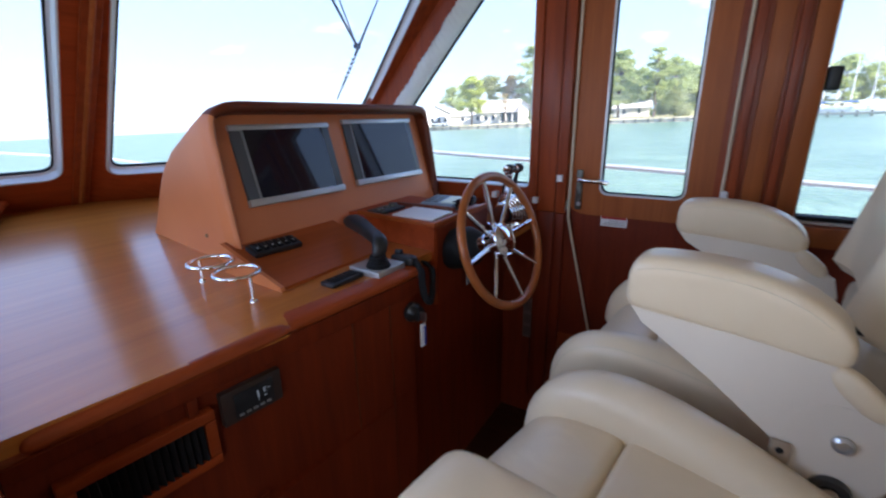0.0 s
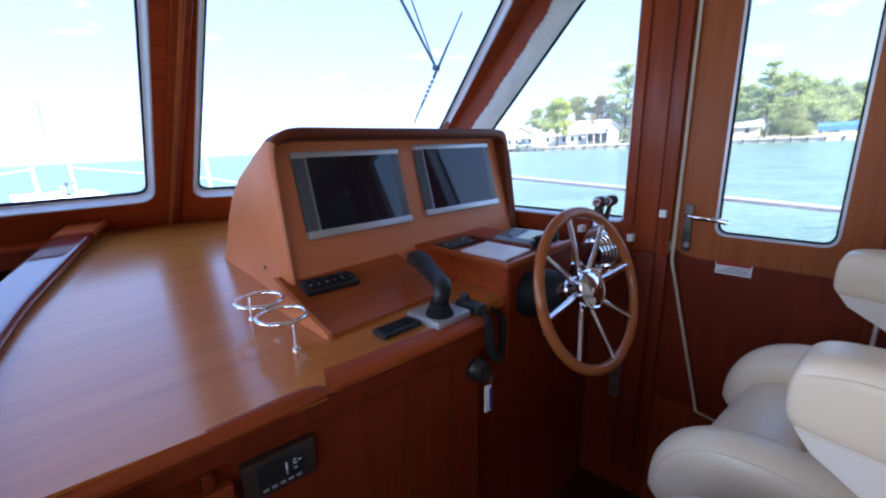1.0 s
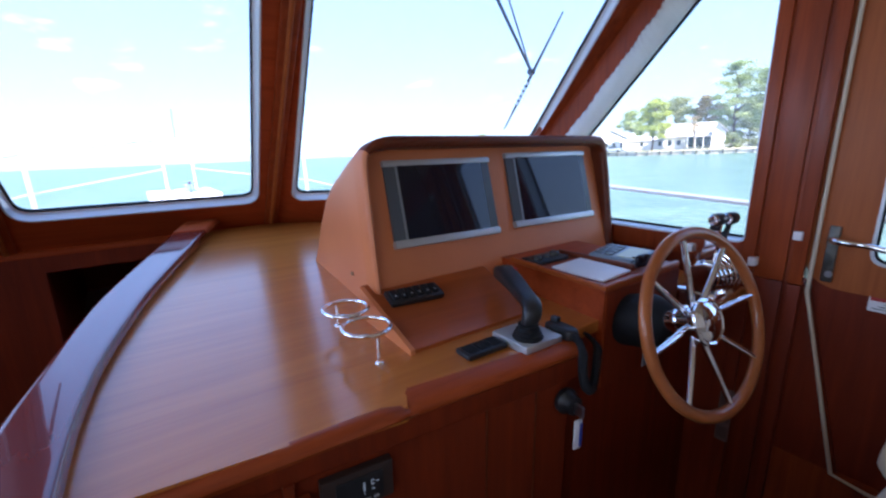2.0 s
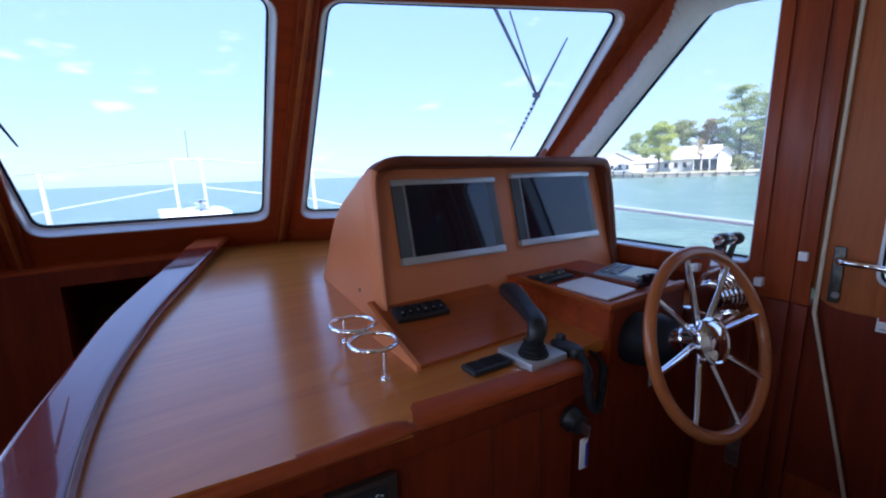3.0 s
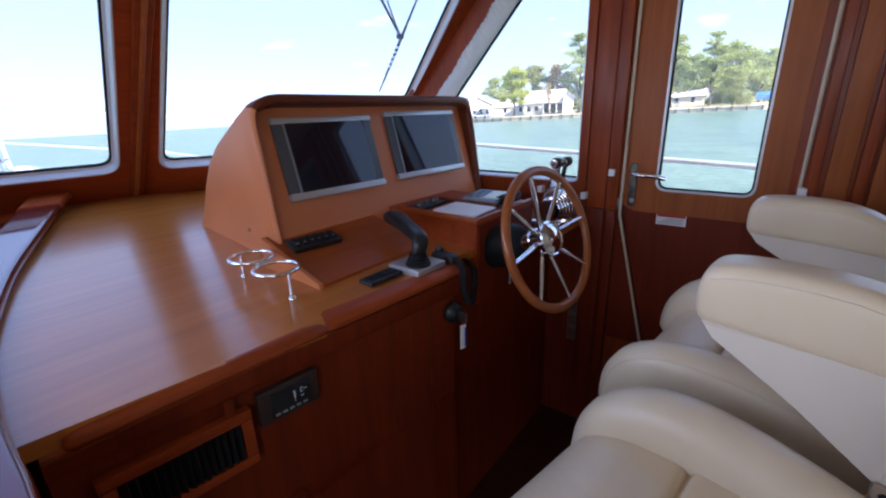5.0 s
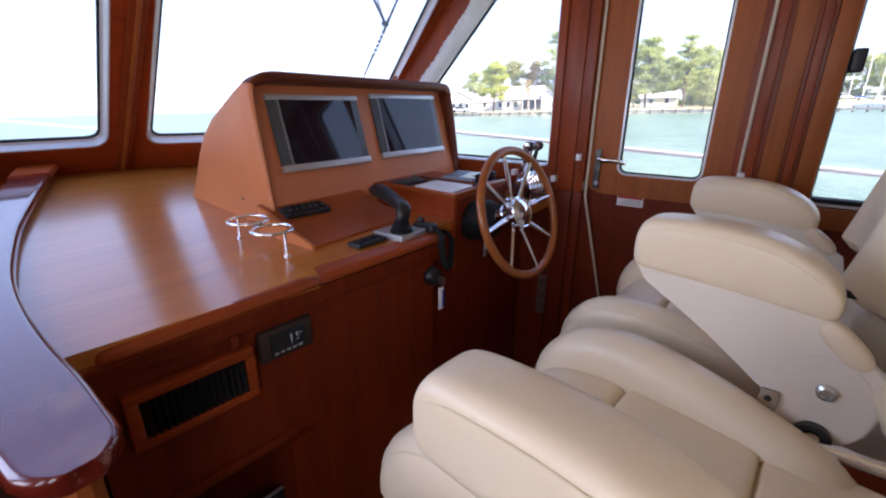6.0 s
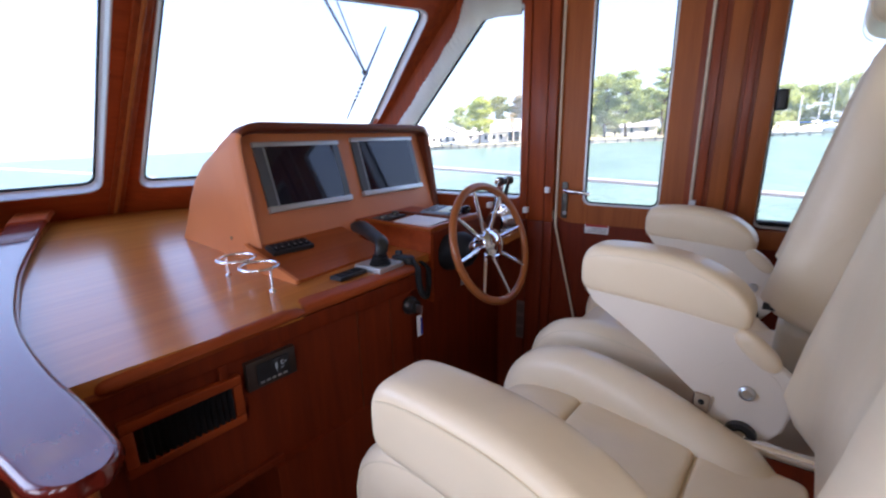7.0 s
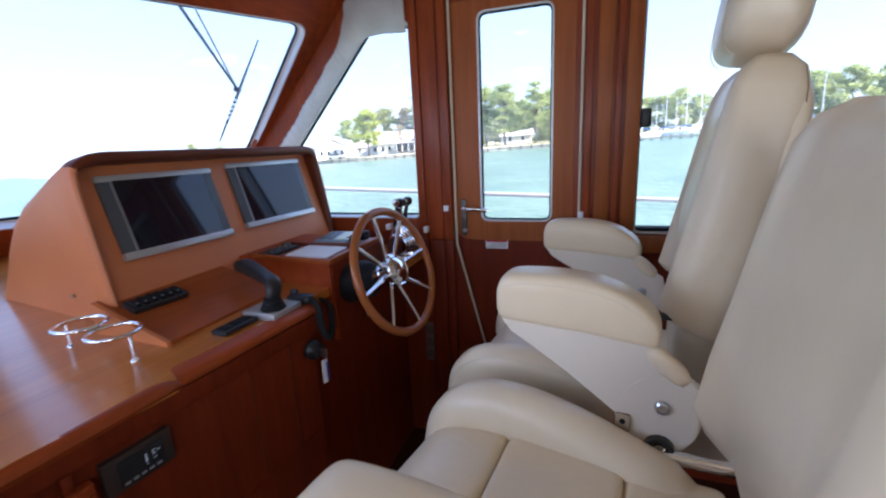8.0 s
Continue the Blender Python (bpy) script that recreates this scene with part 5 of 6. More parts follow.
bm = bmesh.new()
box(bm, 0.195, 0.355, 0.046, 0.056, 0.221, 0.402, 0.004)
part("plate", on_face(bm), SILVER, dev)
bm = bmesh.new()
box(bm, 0.199, 0.351, 0.042, 0.048, 0.226, 0.398, 0.003)
part("face_plate", on_face(bm), BLACK, dev)
for k in range(5):
    bm = bmesh.new()
    box(bm, 0.208 + k * 0.028, 0.228 + k * 0.028, 0.038, 0.044, 0.345, 0.380, 0.002)
    part("breaker", on_face(bm), SILVER if k % 2 else RUBBER, dev)

# seams of the cabinet doors
for x in (0.667, 0.80):
    bm = bmesh.new()
    box(bm, x, x + 0.0016, -0.0012, 0.004, 0.08, 0.915)
    part("door_gap", on_face(bm), W_LIP, cab, "", 0)

# engine throttle beside the wheel
th = thing("engine_throttle", "polished steel twin engine throttle with black knobs", "throttle")
bm = bmesh.new()
box(bm, 1.468, 1.566, 0.668, 0.790, 0.955, 1.008, 0.016, 3)
part("housing", bm, CHROME, th)
bm = bmesh.new()
ribs = [(0, -0.052), (0.030, -0.052)]
for k in range(7):
    x, r = -0.052 + 0.015 * k, 0.038 + 0.0055 * k
    ribs += [(r - 0.004, x), (r + 0.004, x + 0.001), (r + 0.0055, x + 0.006), (r + 0.003, x + 0.011), (r - 0.003, x + 0.0135)]
lathe(bm, ribs + [(0, 0.053)], pose(1.522, 0.712, 1.050, 0, 90, 0), 28)
part("drum", bm, CHROME, th, "ribbed steel drum", 25)
for x, y in ((1.507, 0.704), (1.555, 0.688)):
    bm = bmesh.new()
    rings = []
    for t in (0.0, 0.5, 1.0):
        p = Vector((x, 0.725, 1.060)).lerp(Vector((x, y, 1.216)), t)
        w = (0.021 if x < 1.53 else 0.013) - 0.008 * t
        rings.append([p + Vector((a, c, 0)) for a, c in ((-0.007, -w), (0.007, -w), (0.007, w), (-0.007, w))])
    lev = part("lever", loft(bm, rings), CHROME if x < 1.53 else BLACK, th)
    bm = bmesh.new()
    lathe(bm, [(0, -0.026), (0.016, -0.026), (0.019, -0.020), (0.019, 0.014), (0.014, 0.022), (0, 0.023)], pose(x, y, 1.224, 0, 90, 0), 18)
    part("knob", bm, BLACK, lev, "black knob with a steel cap")
    bm = bmesh.new()
    lathe(bm, [(0, 0), (0.0165, 0), (0.013, 0.006), (0, 0.007)], pose(x - 0.025, y, 1.224, 0, -90, 0), 18)
    part("cap", bm, CHROME, lev)

# white catches on the posts, window latch, notices
for y, z in ((0.554, 1.176), (0.655, 1.078), (-0.013, 1.150), (0.844, 1.088)):
    bm = bmesh.new()
    box(bm, XS - 0.034, XS + 0.002, y - 0.011, y + 0.011, z - 0.013, z + 0.013, 0.003)
    solo("door_catch", bm, PAPER, "small white plastic catch on the wall", "catch", "white catches")
lt = thing("window_latch", "black plastic latch of the sliding side window", "latch")
bm = bmesh.new()
box(bm, 1.690, 1.745, -0.252, -0.218, 1.478, 1.545, 0.008, 3)
part("grip", bm, BLACK, lt)
bm = bmesh.new()
box(bm, 1.715, 1.745, -0.222, -0.196, 1.495, 1.535, 0.004)
part("catch", bm, BLACK, lt)
ns = thing("notice_plate", "white notice plate with a red heading on the door", "sign")
bm = bmesh.new()
box(bm, 1.712, 1.7165, 0.288, 0.388, 0.990, 1.036, 0.001)
part("plate", bm, PAPER, ns)
bm = bmesh.new()
box(bm, 1.7112, 1.713, 0.291, 0.385, 1.020, 1.0335)
part("heading", bm, RED, ns, "red heading bar", 0)
for k in range(3):
    bm = bmesh.new()
    box(bm, 1.7112, 1.713, 0.296, 0.380 - 0.012 * k, 0.997 + k * 0.0075, 0.9995 + k * 0.0075)
    part("line", bm, GRAYPRINT, ns, "", 0)
# pale paper and its print are coloured dark for the shade low on the wall
DIMMED = material("dimmed_print", (0.10, 0.058, 0.048), 0.7)
nt = thing("paper_notice", "small pale notice with three panels, tinted down for the shade", "sign")
bm = bmesh.new()
box(bm, XS - 0.0165, XS - 0.0135, 0.649, 0.690, 0.42, 0.62)
part("sheet", bm, material("dimmed_paper", (0.15, 0.085, 0.07), 0.7), nt, "", 0)
for k in range(3):
    bm = bmesh.new()
    box(bm, XS - 0.0175, XS - 0.0160, 0.653, 0.686, 0.432 + k * 0.063, 0.475 + k * 0.063)
    part("panel_print", bm, DIMMED, nt, "", 0)

# gathered white curtain round the slanting window
cu = thing("window_curtain", "gathered white curtain drawn back round the slanting side window", "curtain")
edge_in = smooth_path([(0.690, 1.905, 0), (0.80, 1.912, 0), (0.872, 1.906, 0), (0.915, 1.872, 0), (1.02, 1.762, 0), (1.148, 1.625, 0), (1.35, 1.41, 0), (1.60, 1.145, 0)], 36)
edge_out = smooth_path([(0.690, 2.095, 0), (0.86, 2.092, 0), (0.96, 2.06, 0), (1.01, 2.005, 0), (1.115, 1.875, 0), (1.235, 1.735, 0), (1.43, 1.52, 0), (1.69, 1.235, 0)], 36)
bm = bmesh.new()
rows = []
for i, (a, c) in enumerate(zip(edge_in, edge_out)):
    row = []
    c = a.lerp(c, 1.0 - 0.42 * min(1.0, max(0.0, (i - 77) / 51)))
    for k in range(9):
        t = k / 8
        p = a.lerp(c, t)
        fold = 0.0018 * math.sin(i * 1.35 + 0.8 * math.sin(i * 0.21)) * (0.15 + 0.85 * t) + 0.003 * math.sin(i * 0.17 + 2.0)
        out = (0.0013 * math.sin(i * 1.35 + 0.8 * math.sin(i * 0.21)) + 0.0018 * math.sin(i * 0.31)) * (t ** 4)
        dirn = (c - a).normalized()
        row.append((XS - 0.030 - fold - 0.012 * math.sin(math.pi * t), p.x + dirn.x * out, p.y + dirn.y * out))
    rows.append(row)
loft(bm, rows, False, False)
ob = part("cloth", bm, FABRIC, cu, "", 60)
sol = ob.modifiers.new("thick", "SOLIDIFY")
sol.thickness = 0.0015
bm = bmesh.new()
tube(bm, [(XS - 0.012, a.lerp(c, 0.56 if i > 3 else 0.95).x, a.lerp(c, 0.56 if i > 3 else 0.95).y) for i, (a, c) in enumerate(zip(edge_in[::20], edge_out[::20]))], 0.004, 8)
part("track", bm, ALU, cu)


# ---- the boat's foredeck, rails and wipers ----
deck = thing("foredeck", "white foredeck with a raised bow platform", "deck", "", "structure")
bm = bmesh.new()
plan = [(-1.80, 2.56, 0.50), (-1.35, 3.6, 0.58), (-0.40, 5.4, 0.76), (0.40, 6.7, 0.86), (1.00, 6.7, 0.86), (1.75, 5.2, 0.76), (2.35, 3.2, 0.58), (2.42, 2.56, 0.50)]
loft(bm, [[(x, y, z - 0.3) for x, y, z in plan], [(x, y, z) for x, y, z in plan]])
part("deck_shell", bm, WHITE, deck, "", 25)
for x0, x1 in ((1.79, 2.46), (-2.0, -1.39)):
    part("side_deck", box(bmesh.new(), x0, x1, -3.0, 2.555, 0.10, 0.30), WHITE, deck)
bm = bmesh.new()
box(bm, 0.30, 1.06, 6.10, 7.10, 0.84, 0.935, 0.02, 2)
part("bow_platform", bm, WHITE, deck)
bm = bmesh.new()
lathe(bm, [(0, 0), (0.09, 0), (0.09, 0.03), (0.05, 0.05), (0.045, 0.10), (0.07, 0.12), (0.07, 0.15), (0, 0.16)], pose(0.74, 6.3, 0.93), 20)
part("windlass", bm, CHROME, deck, "polished anchor windlass")
# hull under the deck edges
bm = bmesh.new()
rings = []
for y, xs, xp, z in ((-3.0, 2.44, -1.98, 0.12), (0.0, 2.44, -1.98, 0.12), (2.55, 2.40, -1.78, 0.22), (3.6, 2.20, -1.33, 0.30), (5.3, 1.68, -0.42, 0.47), (6.69, 0.99, 0.41, 0.57)):
    c, w = (xs + xp) / 2, (xs - xp) / 2
    rings.append([(c + w, y, z), (c + w * 0.98, y, z - 0.5), (c + w * 0.86, y - 0.25, -1.3), (c + w * 0.45, y - 0.5, -2.0), (c, y - 0.6, -2.2), (c - w * 0.45, y - 0.5, -2.0), (c - w * 0.86, y - 0.25, -1.3), (c - w * 0.98, y, z - 0.5), (c - w, y, z)])
loft(bm, rings, False)
part("hull", bm, WHITE, deck, "white hull", 40)
rails = thing("bow_rail", "polished steel bow rail with stanchions", "rail", "", "")
top = [(2.32, -3.0, 1.01), (2.32, 0.0, 1.140), (2.32, 1.6, 1.208), (2.28, 2.9, 1.275), (1.78, 4.95, 1.435), (0.98, 6.58, 1.57), (0.69, 6.72, 1.585), (0.40, 6.58, 1.57), (-0.60, 5.15, 1.43), (-1.38, 3.2, 1.29), (-1.80, 1.0, 1.18), (-1.85, -3.0, 1.0)]
bm = bmesh.new()
tube(bm, smooth_path(top, 6), 0.0135, 10)
part("top_rail", bm, RAILS, rails)
for path in ([(2.32, 1.2, 0.86), (1.78, 4.95, 1.10), (0.83, 6.60, 1.225)], [(0.51, 6.60, 1.225), (-0.60, 5.15, 1.10), (-1.80, 1.0, 0.86)]):
    bm = bmesh.new()
    tube(bm, path, 0.009, 8)
    part("middle_rail", bm, RAILS, rails)
for x, y, z0, z1 in ((0.505, 6.62, 0.92, 1.575), (0.825, 6.62, 0.92, 1.575), (1.72, 4.95, 0.74, 1.435), (-0.55, 5.15, 0.74, 1.43), (2.26, 2.9, 0.55, 1.275), (-1.36, 3.2, 0.55, 1.29)):
    bm = bmesh.new()
    tube(bm, [(x + 0.02, y - 0.03, z0), (x, y, z1)], 0.020, 12)
    part("stanchion", bm, RAILS, rails)
bm = bmesh.new()
tube(bm, [(0.70, 6.72, 1.58), (0.70, 6.74, 1.95)], 0.008, 8)
part("staff", bm, STEEL, rails)


def wiper(name, pts_blade, joint, arms, nrm):
    w = thing(name, "black windscreen wiper with a double arm", "wiper", "windscreen wipers")
    n = -nrm
    bm = bmesh.new()
    a, c = (Vector(p) + n * 0.030 for p in pts_blade)
    box_len = (c - a).length
    tube(bm, [a, a.lerp(c, 0.3), a.lerp(c, 0.5), a.lerp(c, 0.8), c], [0.003, 0.0055, 0.007, 0.0055, 0.003], 6)
    part("blade", bm, RUBBER, w)
    j = Vector(joint) + n * 0.034
    for k, p in enumerate(arms):
        bm = bmesh.new()
        q = Vector(p) + n * 0.045
        tube(bm, [j + (q - j) * 0.0, j.lerp(q, 0.15), q], [0.006, 0.0055 - 0.002 * k, 0.0065 - 0.0025 * k], 8)
        part("arm", bm, RUBBER if k == 0 else GREY, w)
    bm = bmesh.new()
    pillow(bm, 0.018, 0.012, 0.012, 0.6, 0.6, Matrix.Translation(j))
    part("joint", bm, RUBBER, w)
    for k in range(5):
        bm = bmesh.new()
        p = a.lerp(c, 0.55 + 0.045 * k)
        pillow(bm, 0.0085, 0.0085, 0.006, 0.6, 0.6, Matrix.Translation(p - n * 0.002), 8, 6)
        part("white_mark", bm, PAPER, w)
    return w


wiper("wiper", ((1.524, 1.302, 1.903), (1.6, 1.682, 1.497)), (1.55, 1.475, 1.717), ((1.212, 1.368, 1.965), (1.272, 1.352, 1.958)), PN)
wiper("wiper", ((-0.31, 1.60, 1.925), (-0.165, 2.02, 1.500)), (-0.245, 1.80, 1.72), ((-0.02, 1.62, 1.91), (-0.05, 1.60, 1.93)), CN.normalized())


# ---- the far shore: sea wall, lawn, houses, trees, marina ----
def polar(az, d, z=0.0):
    """A place outside by compass degrees from ahead and metres from the boat; z over the water."""
    return Vector((d * math.sin(radians(az)), d * math.cos(radians(az)), SEA + z))


GRASS = mottled("lawn_grass", (0.34, 0.31, 0.15), (0.50, 0.44, 0.25), 0.9, 0.2)
STONE = mottled("sea_wall_timber", (0.38, 0.34, 0.27), (0.52, 0.47, 0.38), 0.8, 1.5)
HOUSE = mottled("white_siding", (0.72, 0.69, 0.66), (0.78, 0.76, 0.73), 0.6, 2.0)
ROOF = mottled("grey_shingle", (0.38, 0.36, 0.35), (0.48, 0.46, 0.44), 0.85, 3.0)
BARK = mottled("pine_bark", (0.10, 0.07, 0.05), (0.18, 0.13, 0.09), 0.9, 3.0)
PILE = mottled("weathered_pile", (0.07, 0.06, 0.05), (0.14, 0.12, 0.10), 0.9, 2.0)
DARKWIN = material("dark_window", (0.03, 0.035, 0.04), 0.15)
BLUETARP = mottled("blue_canvas", (0.04, 0.14, 0.40), (0.06, 0.18, 0.46), 0.7, 1.0)


def leaf_mat(name, c1, c2):
    """Leaves let part of the light through."""
    return thin_cloth(mottled(name, c1, c2, 0.6, 0.35), 0.55)


PINE = leaf_mat("pine_needles", (0.36, 0.42, 0.15), (0.48, 0.53, 0.21))
LIME = leaf_mat("light_leaves", (0.40, 0.45, 0.085), (0.52, 0.55, 0.13))
OLIVE = leaf_mat("olive_leaves", (0.30, 0.33, 0.12), (0.40, 0.41, 0.18))
RUST = leaf_mat("autumn_leaves", (0.44, 0.32, 0.14), (0.52, 0.40, 0.18))

shore = [(30, 420), (40, 260), (47, 160), (53, 122), (60, 112), (70, 109), (80, 108), (88, 108), (92, 112), (93.5, 130), (96, 150), (104, 150), (116, 140), (140, 160), (165, 260)]
bm = bmesh.new()
near = [polar(a, d, 0.85) for a, d in shore]
far = [polar(a, d * 1.0 + 320, 2.5) for a, d in shore]
mid = [polar(a, d + 3, 1.0) for a, d in shore]
loft(bm, [near, mid, far], False, False)
land = solo("ground", bm, GRASS, "mown lawn and ground of the far shore", "ground", "", "structure", 0)
land.matrix_world = OUT
wallob = thing("sea_wall", "pale timber sea wall with piles along the shore", "sea wall", "", "structure")
wallob.matrix_world = OUT
bm = bmesh.new()
rings = []
for a, d in shore:
    rings.append([polar(a, d - 0.25, -0.6), polar(a, d - 0.25, 0.66), polar(a, d - 0.4, 0.66), polar(a, d - 0.4, 0.88), polar(a, d + 0.5, 0.88), polar(a, d + 0.5, -0.6)])
loft(bm, rings)
part("wall_face", bm, STONE, wallob, "", 20)
pile_mesh = None
fine = []
for (a0, d0), (a1, d1) in zip(shore[3:8], shore[4:9]):
    p, q = polar(a0, d0 - 0.5), polar(a1, d1 - 0.5)
    n = int((q - p).length / 2.4)
    fine += [p.lerp(q, k / n) for k in range(n)]
for p in fine:
    if pile_mesh is None:
        bm = bmesh.new()
        lathe(bm, [(0.0, -0.8), (0.14, -0.8), (0.14, 0.92), (0.0, 0.94)], None, 8)
        pile_mesh = mesh_of("pile", bm, PILE)
    ob = new("pile", pile_mesh)
    ob.parent = wallob
    ob.location = p


def house(name, az, d, w, depth, wall_h, roof_h, turn, label, wins=4, gable_front=False):
    h = thing(name, label, "house")
    h.matrix_world = OUT @ Matrix.Translation(polar(az, d, 1.0)) @ Matrix.Rotation(radians(-az + turn), 4, "Z")
    bm = bmesh.new()
    box(bm, -w / 2, w / 2, 0, depth, -0.5, wall_h)
    part("wall", bm, HOUSE, h, "", 0)
    bm = bmesh.new()
    o = 0.5
    if gable_front:
        tri = [(-w / 2 - o, wall_h - 0.15), (0, wall_h + roof_h), (w / 2 + o, wall_h - 0.15), (w / 2 + o, wall_h - 0.35), (0, wall_h + roof_h - 0.25), (-w / 2 - o, wall_h - 0.35)]
        loft(bm, [[(x, -o, z) for x, z in tri], [(x, depth + o, z) for x, z in tri]])
        part("roof", bm, ROOF, h, "", 0)
        bm = bmesh.new()
        loft(bm, [[(x, y, z) for x, z in ((-w / 2, wall_h - 0.1), (w / 2, wall_h - 0.1), (0, wall_h + roof_h - 0.3))] for y in (0.02, depth - 0.02)])
        part("gable", bm, HOUSE, h, "", 0)
    else:
        tri = [(-o, wall_h - 0.2), (depth / 2, wall_h + roof_h), (depth + o, wall_h - 0.2), (depth + o, wall_h - 0.4), (depth / 2, wall_h + roof_h - 0.25), (-o, wall_h - 0.4)]
        loft(bm, [[(x, y, z) for y, z in tri] for x in (-w / 2 - o, w / 2 + o)])
        part("roof", bm, ROOF, h, "", 0)
        bm = bmesh.new()
        loft(bm, [[(x, y, z) for y, z in ((0.1, wall_h - 0.2), (depth - 0.1, wall_h - 0.2), (depth / 2, wall_h + roof_h - 0.3))] for x in (-w / 2 + 0.02, w / 2 - 0.02)])
        part("gable", bm, HOUSE, h, "", 0)
    for k in range(wins):
        x = -w / 2 + w * (k + 0.7) / (wins + 0.4)
        bm = bmesh.new()
        box(bm, x - 0.55, x + 0.55, -0.06, 0.05, 0.9, 2.3)
        wd = part("window", bm, HOUSE, h, "white-framed window", 0)
        bm = bmesh.new()
        box(bm, x - 0.42, x + 0.42, -0.09, -0.05, 1.0, 2.2)
        part("pane", bm, DARKWIN, wd, "", 0)
    return h


house("house", 57.0, 122, 8.5, 9, 3.4, 2.2, 20, "white gabled waterfront house with small windows", 4, True)
house("house", 60.5, 130, 15, 8, 2.8, 1.9, 0, "long low white house with a grey roof", 3)
house("house", 65.3, 121, 10.5, 9, 3.2, 3.0, 0, "white single-storey house with a pale roof", 5)
house("house", 68.2, 119, 2.6, 10, 3.9, 1.7, 0, "narrow white gabled wing beside the porch", 0, True)
house("house", 80.8, 134, 9, 8, 2.7, 1.6, 0, "small pale house half hidden by pines", 2)
house("house", 51.5, 170, 14, 9, 3.0, 2.0, 0, "low white house far along the shore", 3)
# covered porch of the middle house
porch = thing("porch", "white timber porch with a darkened opening before a shore house", "porch")
porch.matrix_world = OUT @ Matrix.Translation(polar(66.4, 118, 1.0)) @ Matrix.Rotation(radians(-66.4), 4, "Z")
bm = bmesh.new()
box(bm, -2.6, 2.6, -1.0, 2.2, 2.75, 2.95)
part("porch_roof", bm, ROOF, porch, "", 0)
# dark sheet behind the posts paints the shade of the open porch
part("screen", box(bmesh.new(), -2.35, 2.35, 1.2, 1.3, 0.5, 2.7), DARKWIN, porch, "dark sheet for the shade inside the porch", 0)
for x in (-2.4, -0.8, 0.8, 2.4):
    bm = bmesh.new()
    box(bm, x - 0.09, x + 0.09, -0.85, -0.67, -0.2, 2.75)
    part("post", bm, HOUSE, porch)


def tree(kind, az, d, height, spread, mat, seed, label, clear=0.35, clumps=34, leaves=34, size=0.55, flat=0.55):
    """A trunk with limbs and a ragged crown of small leaf blades gathered in clumps."""
    height *= 1.12
    rng = random.Random(seed)
    t = thing("tree", label, "tree", "shore trees")
    t.matrix_world = OUT @ Matrix.Translation(polar(az, d, 0.9))
    bm = bmesh.new()
    bend = [(rng.uniform(-0.3, 0.3) * k, rng.uniform(-0.3, 0.3) * k, height * k / 5 * 0.95) for k in range(6)]
    r0 = 0.018 * height + 0.06
    tube(bm, bend, [r0 * (1 - 0.16 * k) for k in range(6)], 8)
    centres = []
    for k in range(clumps):
        u = rng.random() ** (0.8 if kind == "round" else 0.9)
        z = height * (clear + (1 - clear) * u)
        if kind == "pine":
            prof = 0.35 + 0.65 * math.sin(math.pi * min(1, 0.25 + 0.75 * u)) * (0.6 + 0.4 * rng.random())
        else:
            prof = math.sqrt(max(0.05, 1 - (2 * u - 0.85) ** 2)) if abs(2 * u - 0.85) < 1 else 0.3
        a, q = rng.uniform(0, 2 * math.pi), spread * prof * math.sqrt(rng.random())
        c = Vector((q * math.cos(a), q * math.sin(a), z))
        centres.append(c)
        if k % 3 == 0:
            zz = min(z * 0.85, height * 0.9)
            tube(bm, [(0, 0, zz * 0.92), c * 0.5 + Vector((0, 0, zz * 0.5 + 0.1)), c], [r0 * 0.35, r0 * 0.22, r0 * 0.08], 5)
    part("trunk", bm, BARK, t)
    vs, fs = [], []
    for c in centres:
        cr = spread * rng.uniform(0.20, 0.36)
        for k in range(int(leaves * 4.4)):
            o = Vector((rng.gauss(0, 0.5), rng.gauss(0, 0.5), rng.gauss(0, 0.5) * flat)) * cr
            p = c + o
            n = Vector((rng.gauss(0, 1), rng.gauss(0, 1), rng.gauss(0, 1) + 0.8)).normalized()
            u = n.orthogonal().normalized()
            v = n.cross(u)
            ang = rng.uniform(0, 6.28)
            u, v = u * math.cos(ang) + v * math.sin(ang), v * math.cos(ang) - u * math.sin(ang)
            s = size * 0.68 * rng.uniform(0.7, 1.6)
            b0 = len(vs)
            vs += [p - u * s * 0.5, p + v * s * 0.28 - n * s * 0.08, p + u * s * 0.5, p - v * s * 0.28 - n * s * 0.08]
            fs.append((b0, b0 + 1, b0 + 2, b0 + 3))
    me = bpy.data.meshes.new("crown")
    me.from_pydata([tuple(p) for p in vs], [], fs)
    me.materials.append(mat)
    ob = new("crown", me)
    ob.parent = t
    return t


tree("round", 61.6, 114, 10.4, 3.7, LIME, 1, "bright green leafy tree on the lawn", 0.22, 46, 60, 0.5)
tree("round", 59.2, 140, 9.6, 3.8, PINE, 2, "dark green tree behind the white house", 0.3, 30, 40, 0.6)
tree("round", 64.2, 146, 12.4, 5.4, OLIVE, 3, "broad olive-green tree behind the houses", 0.3, 36, 40, 0.65)
tree("round", 66.8, 142, 12.0, 4.4, RUST, 4, "tree with rusty autumn leaves", 0.3, 30, 36, 0.6)
tree("pine", 69.6, 134, 18.0, 6.0, PINE, 5, "tall spreading pine on the shore", 0.30, 44, 60, 0.55, 0.4)
tree("pine", 72.3, 132, 16.2, 5.0, PINE, 6, "tall pine among others on the shore", 0.25, 44, 50, 0.6, 0.45)
tree("pine", 74.6, 122, 13.0, 4.4, PINE, 7, "pine with a rounded crown on the shore", 0.15, 46, 50, 0.6, 0.5)
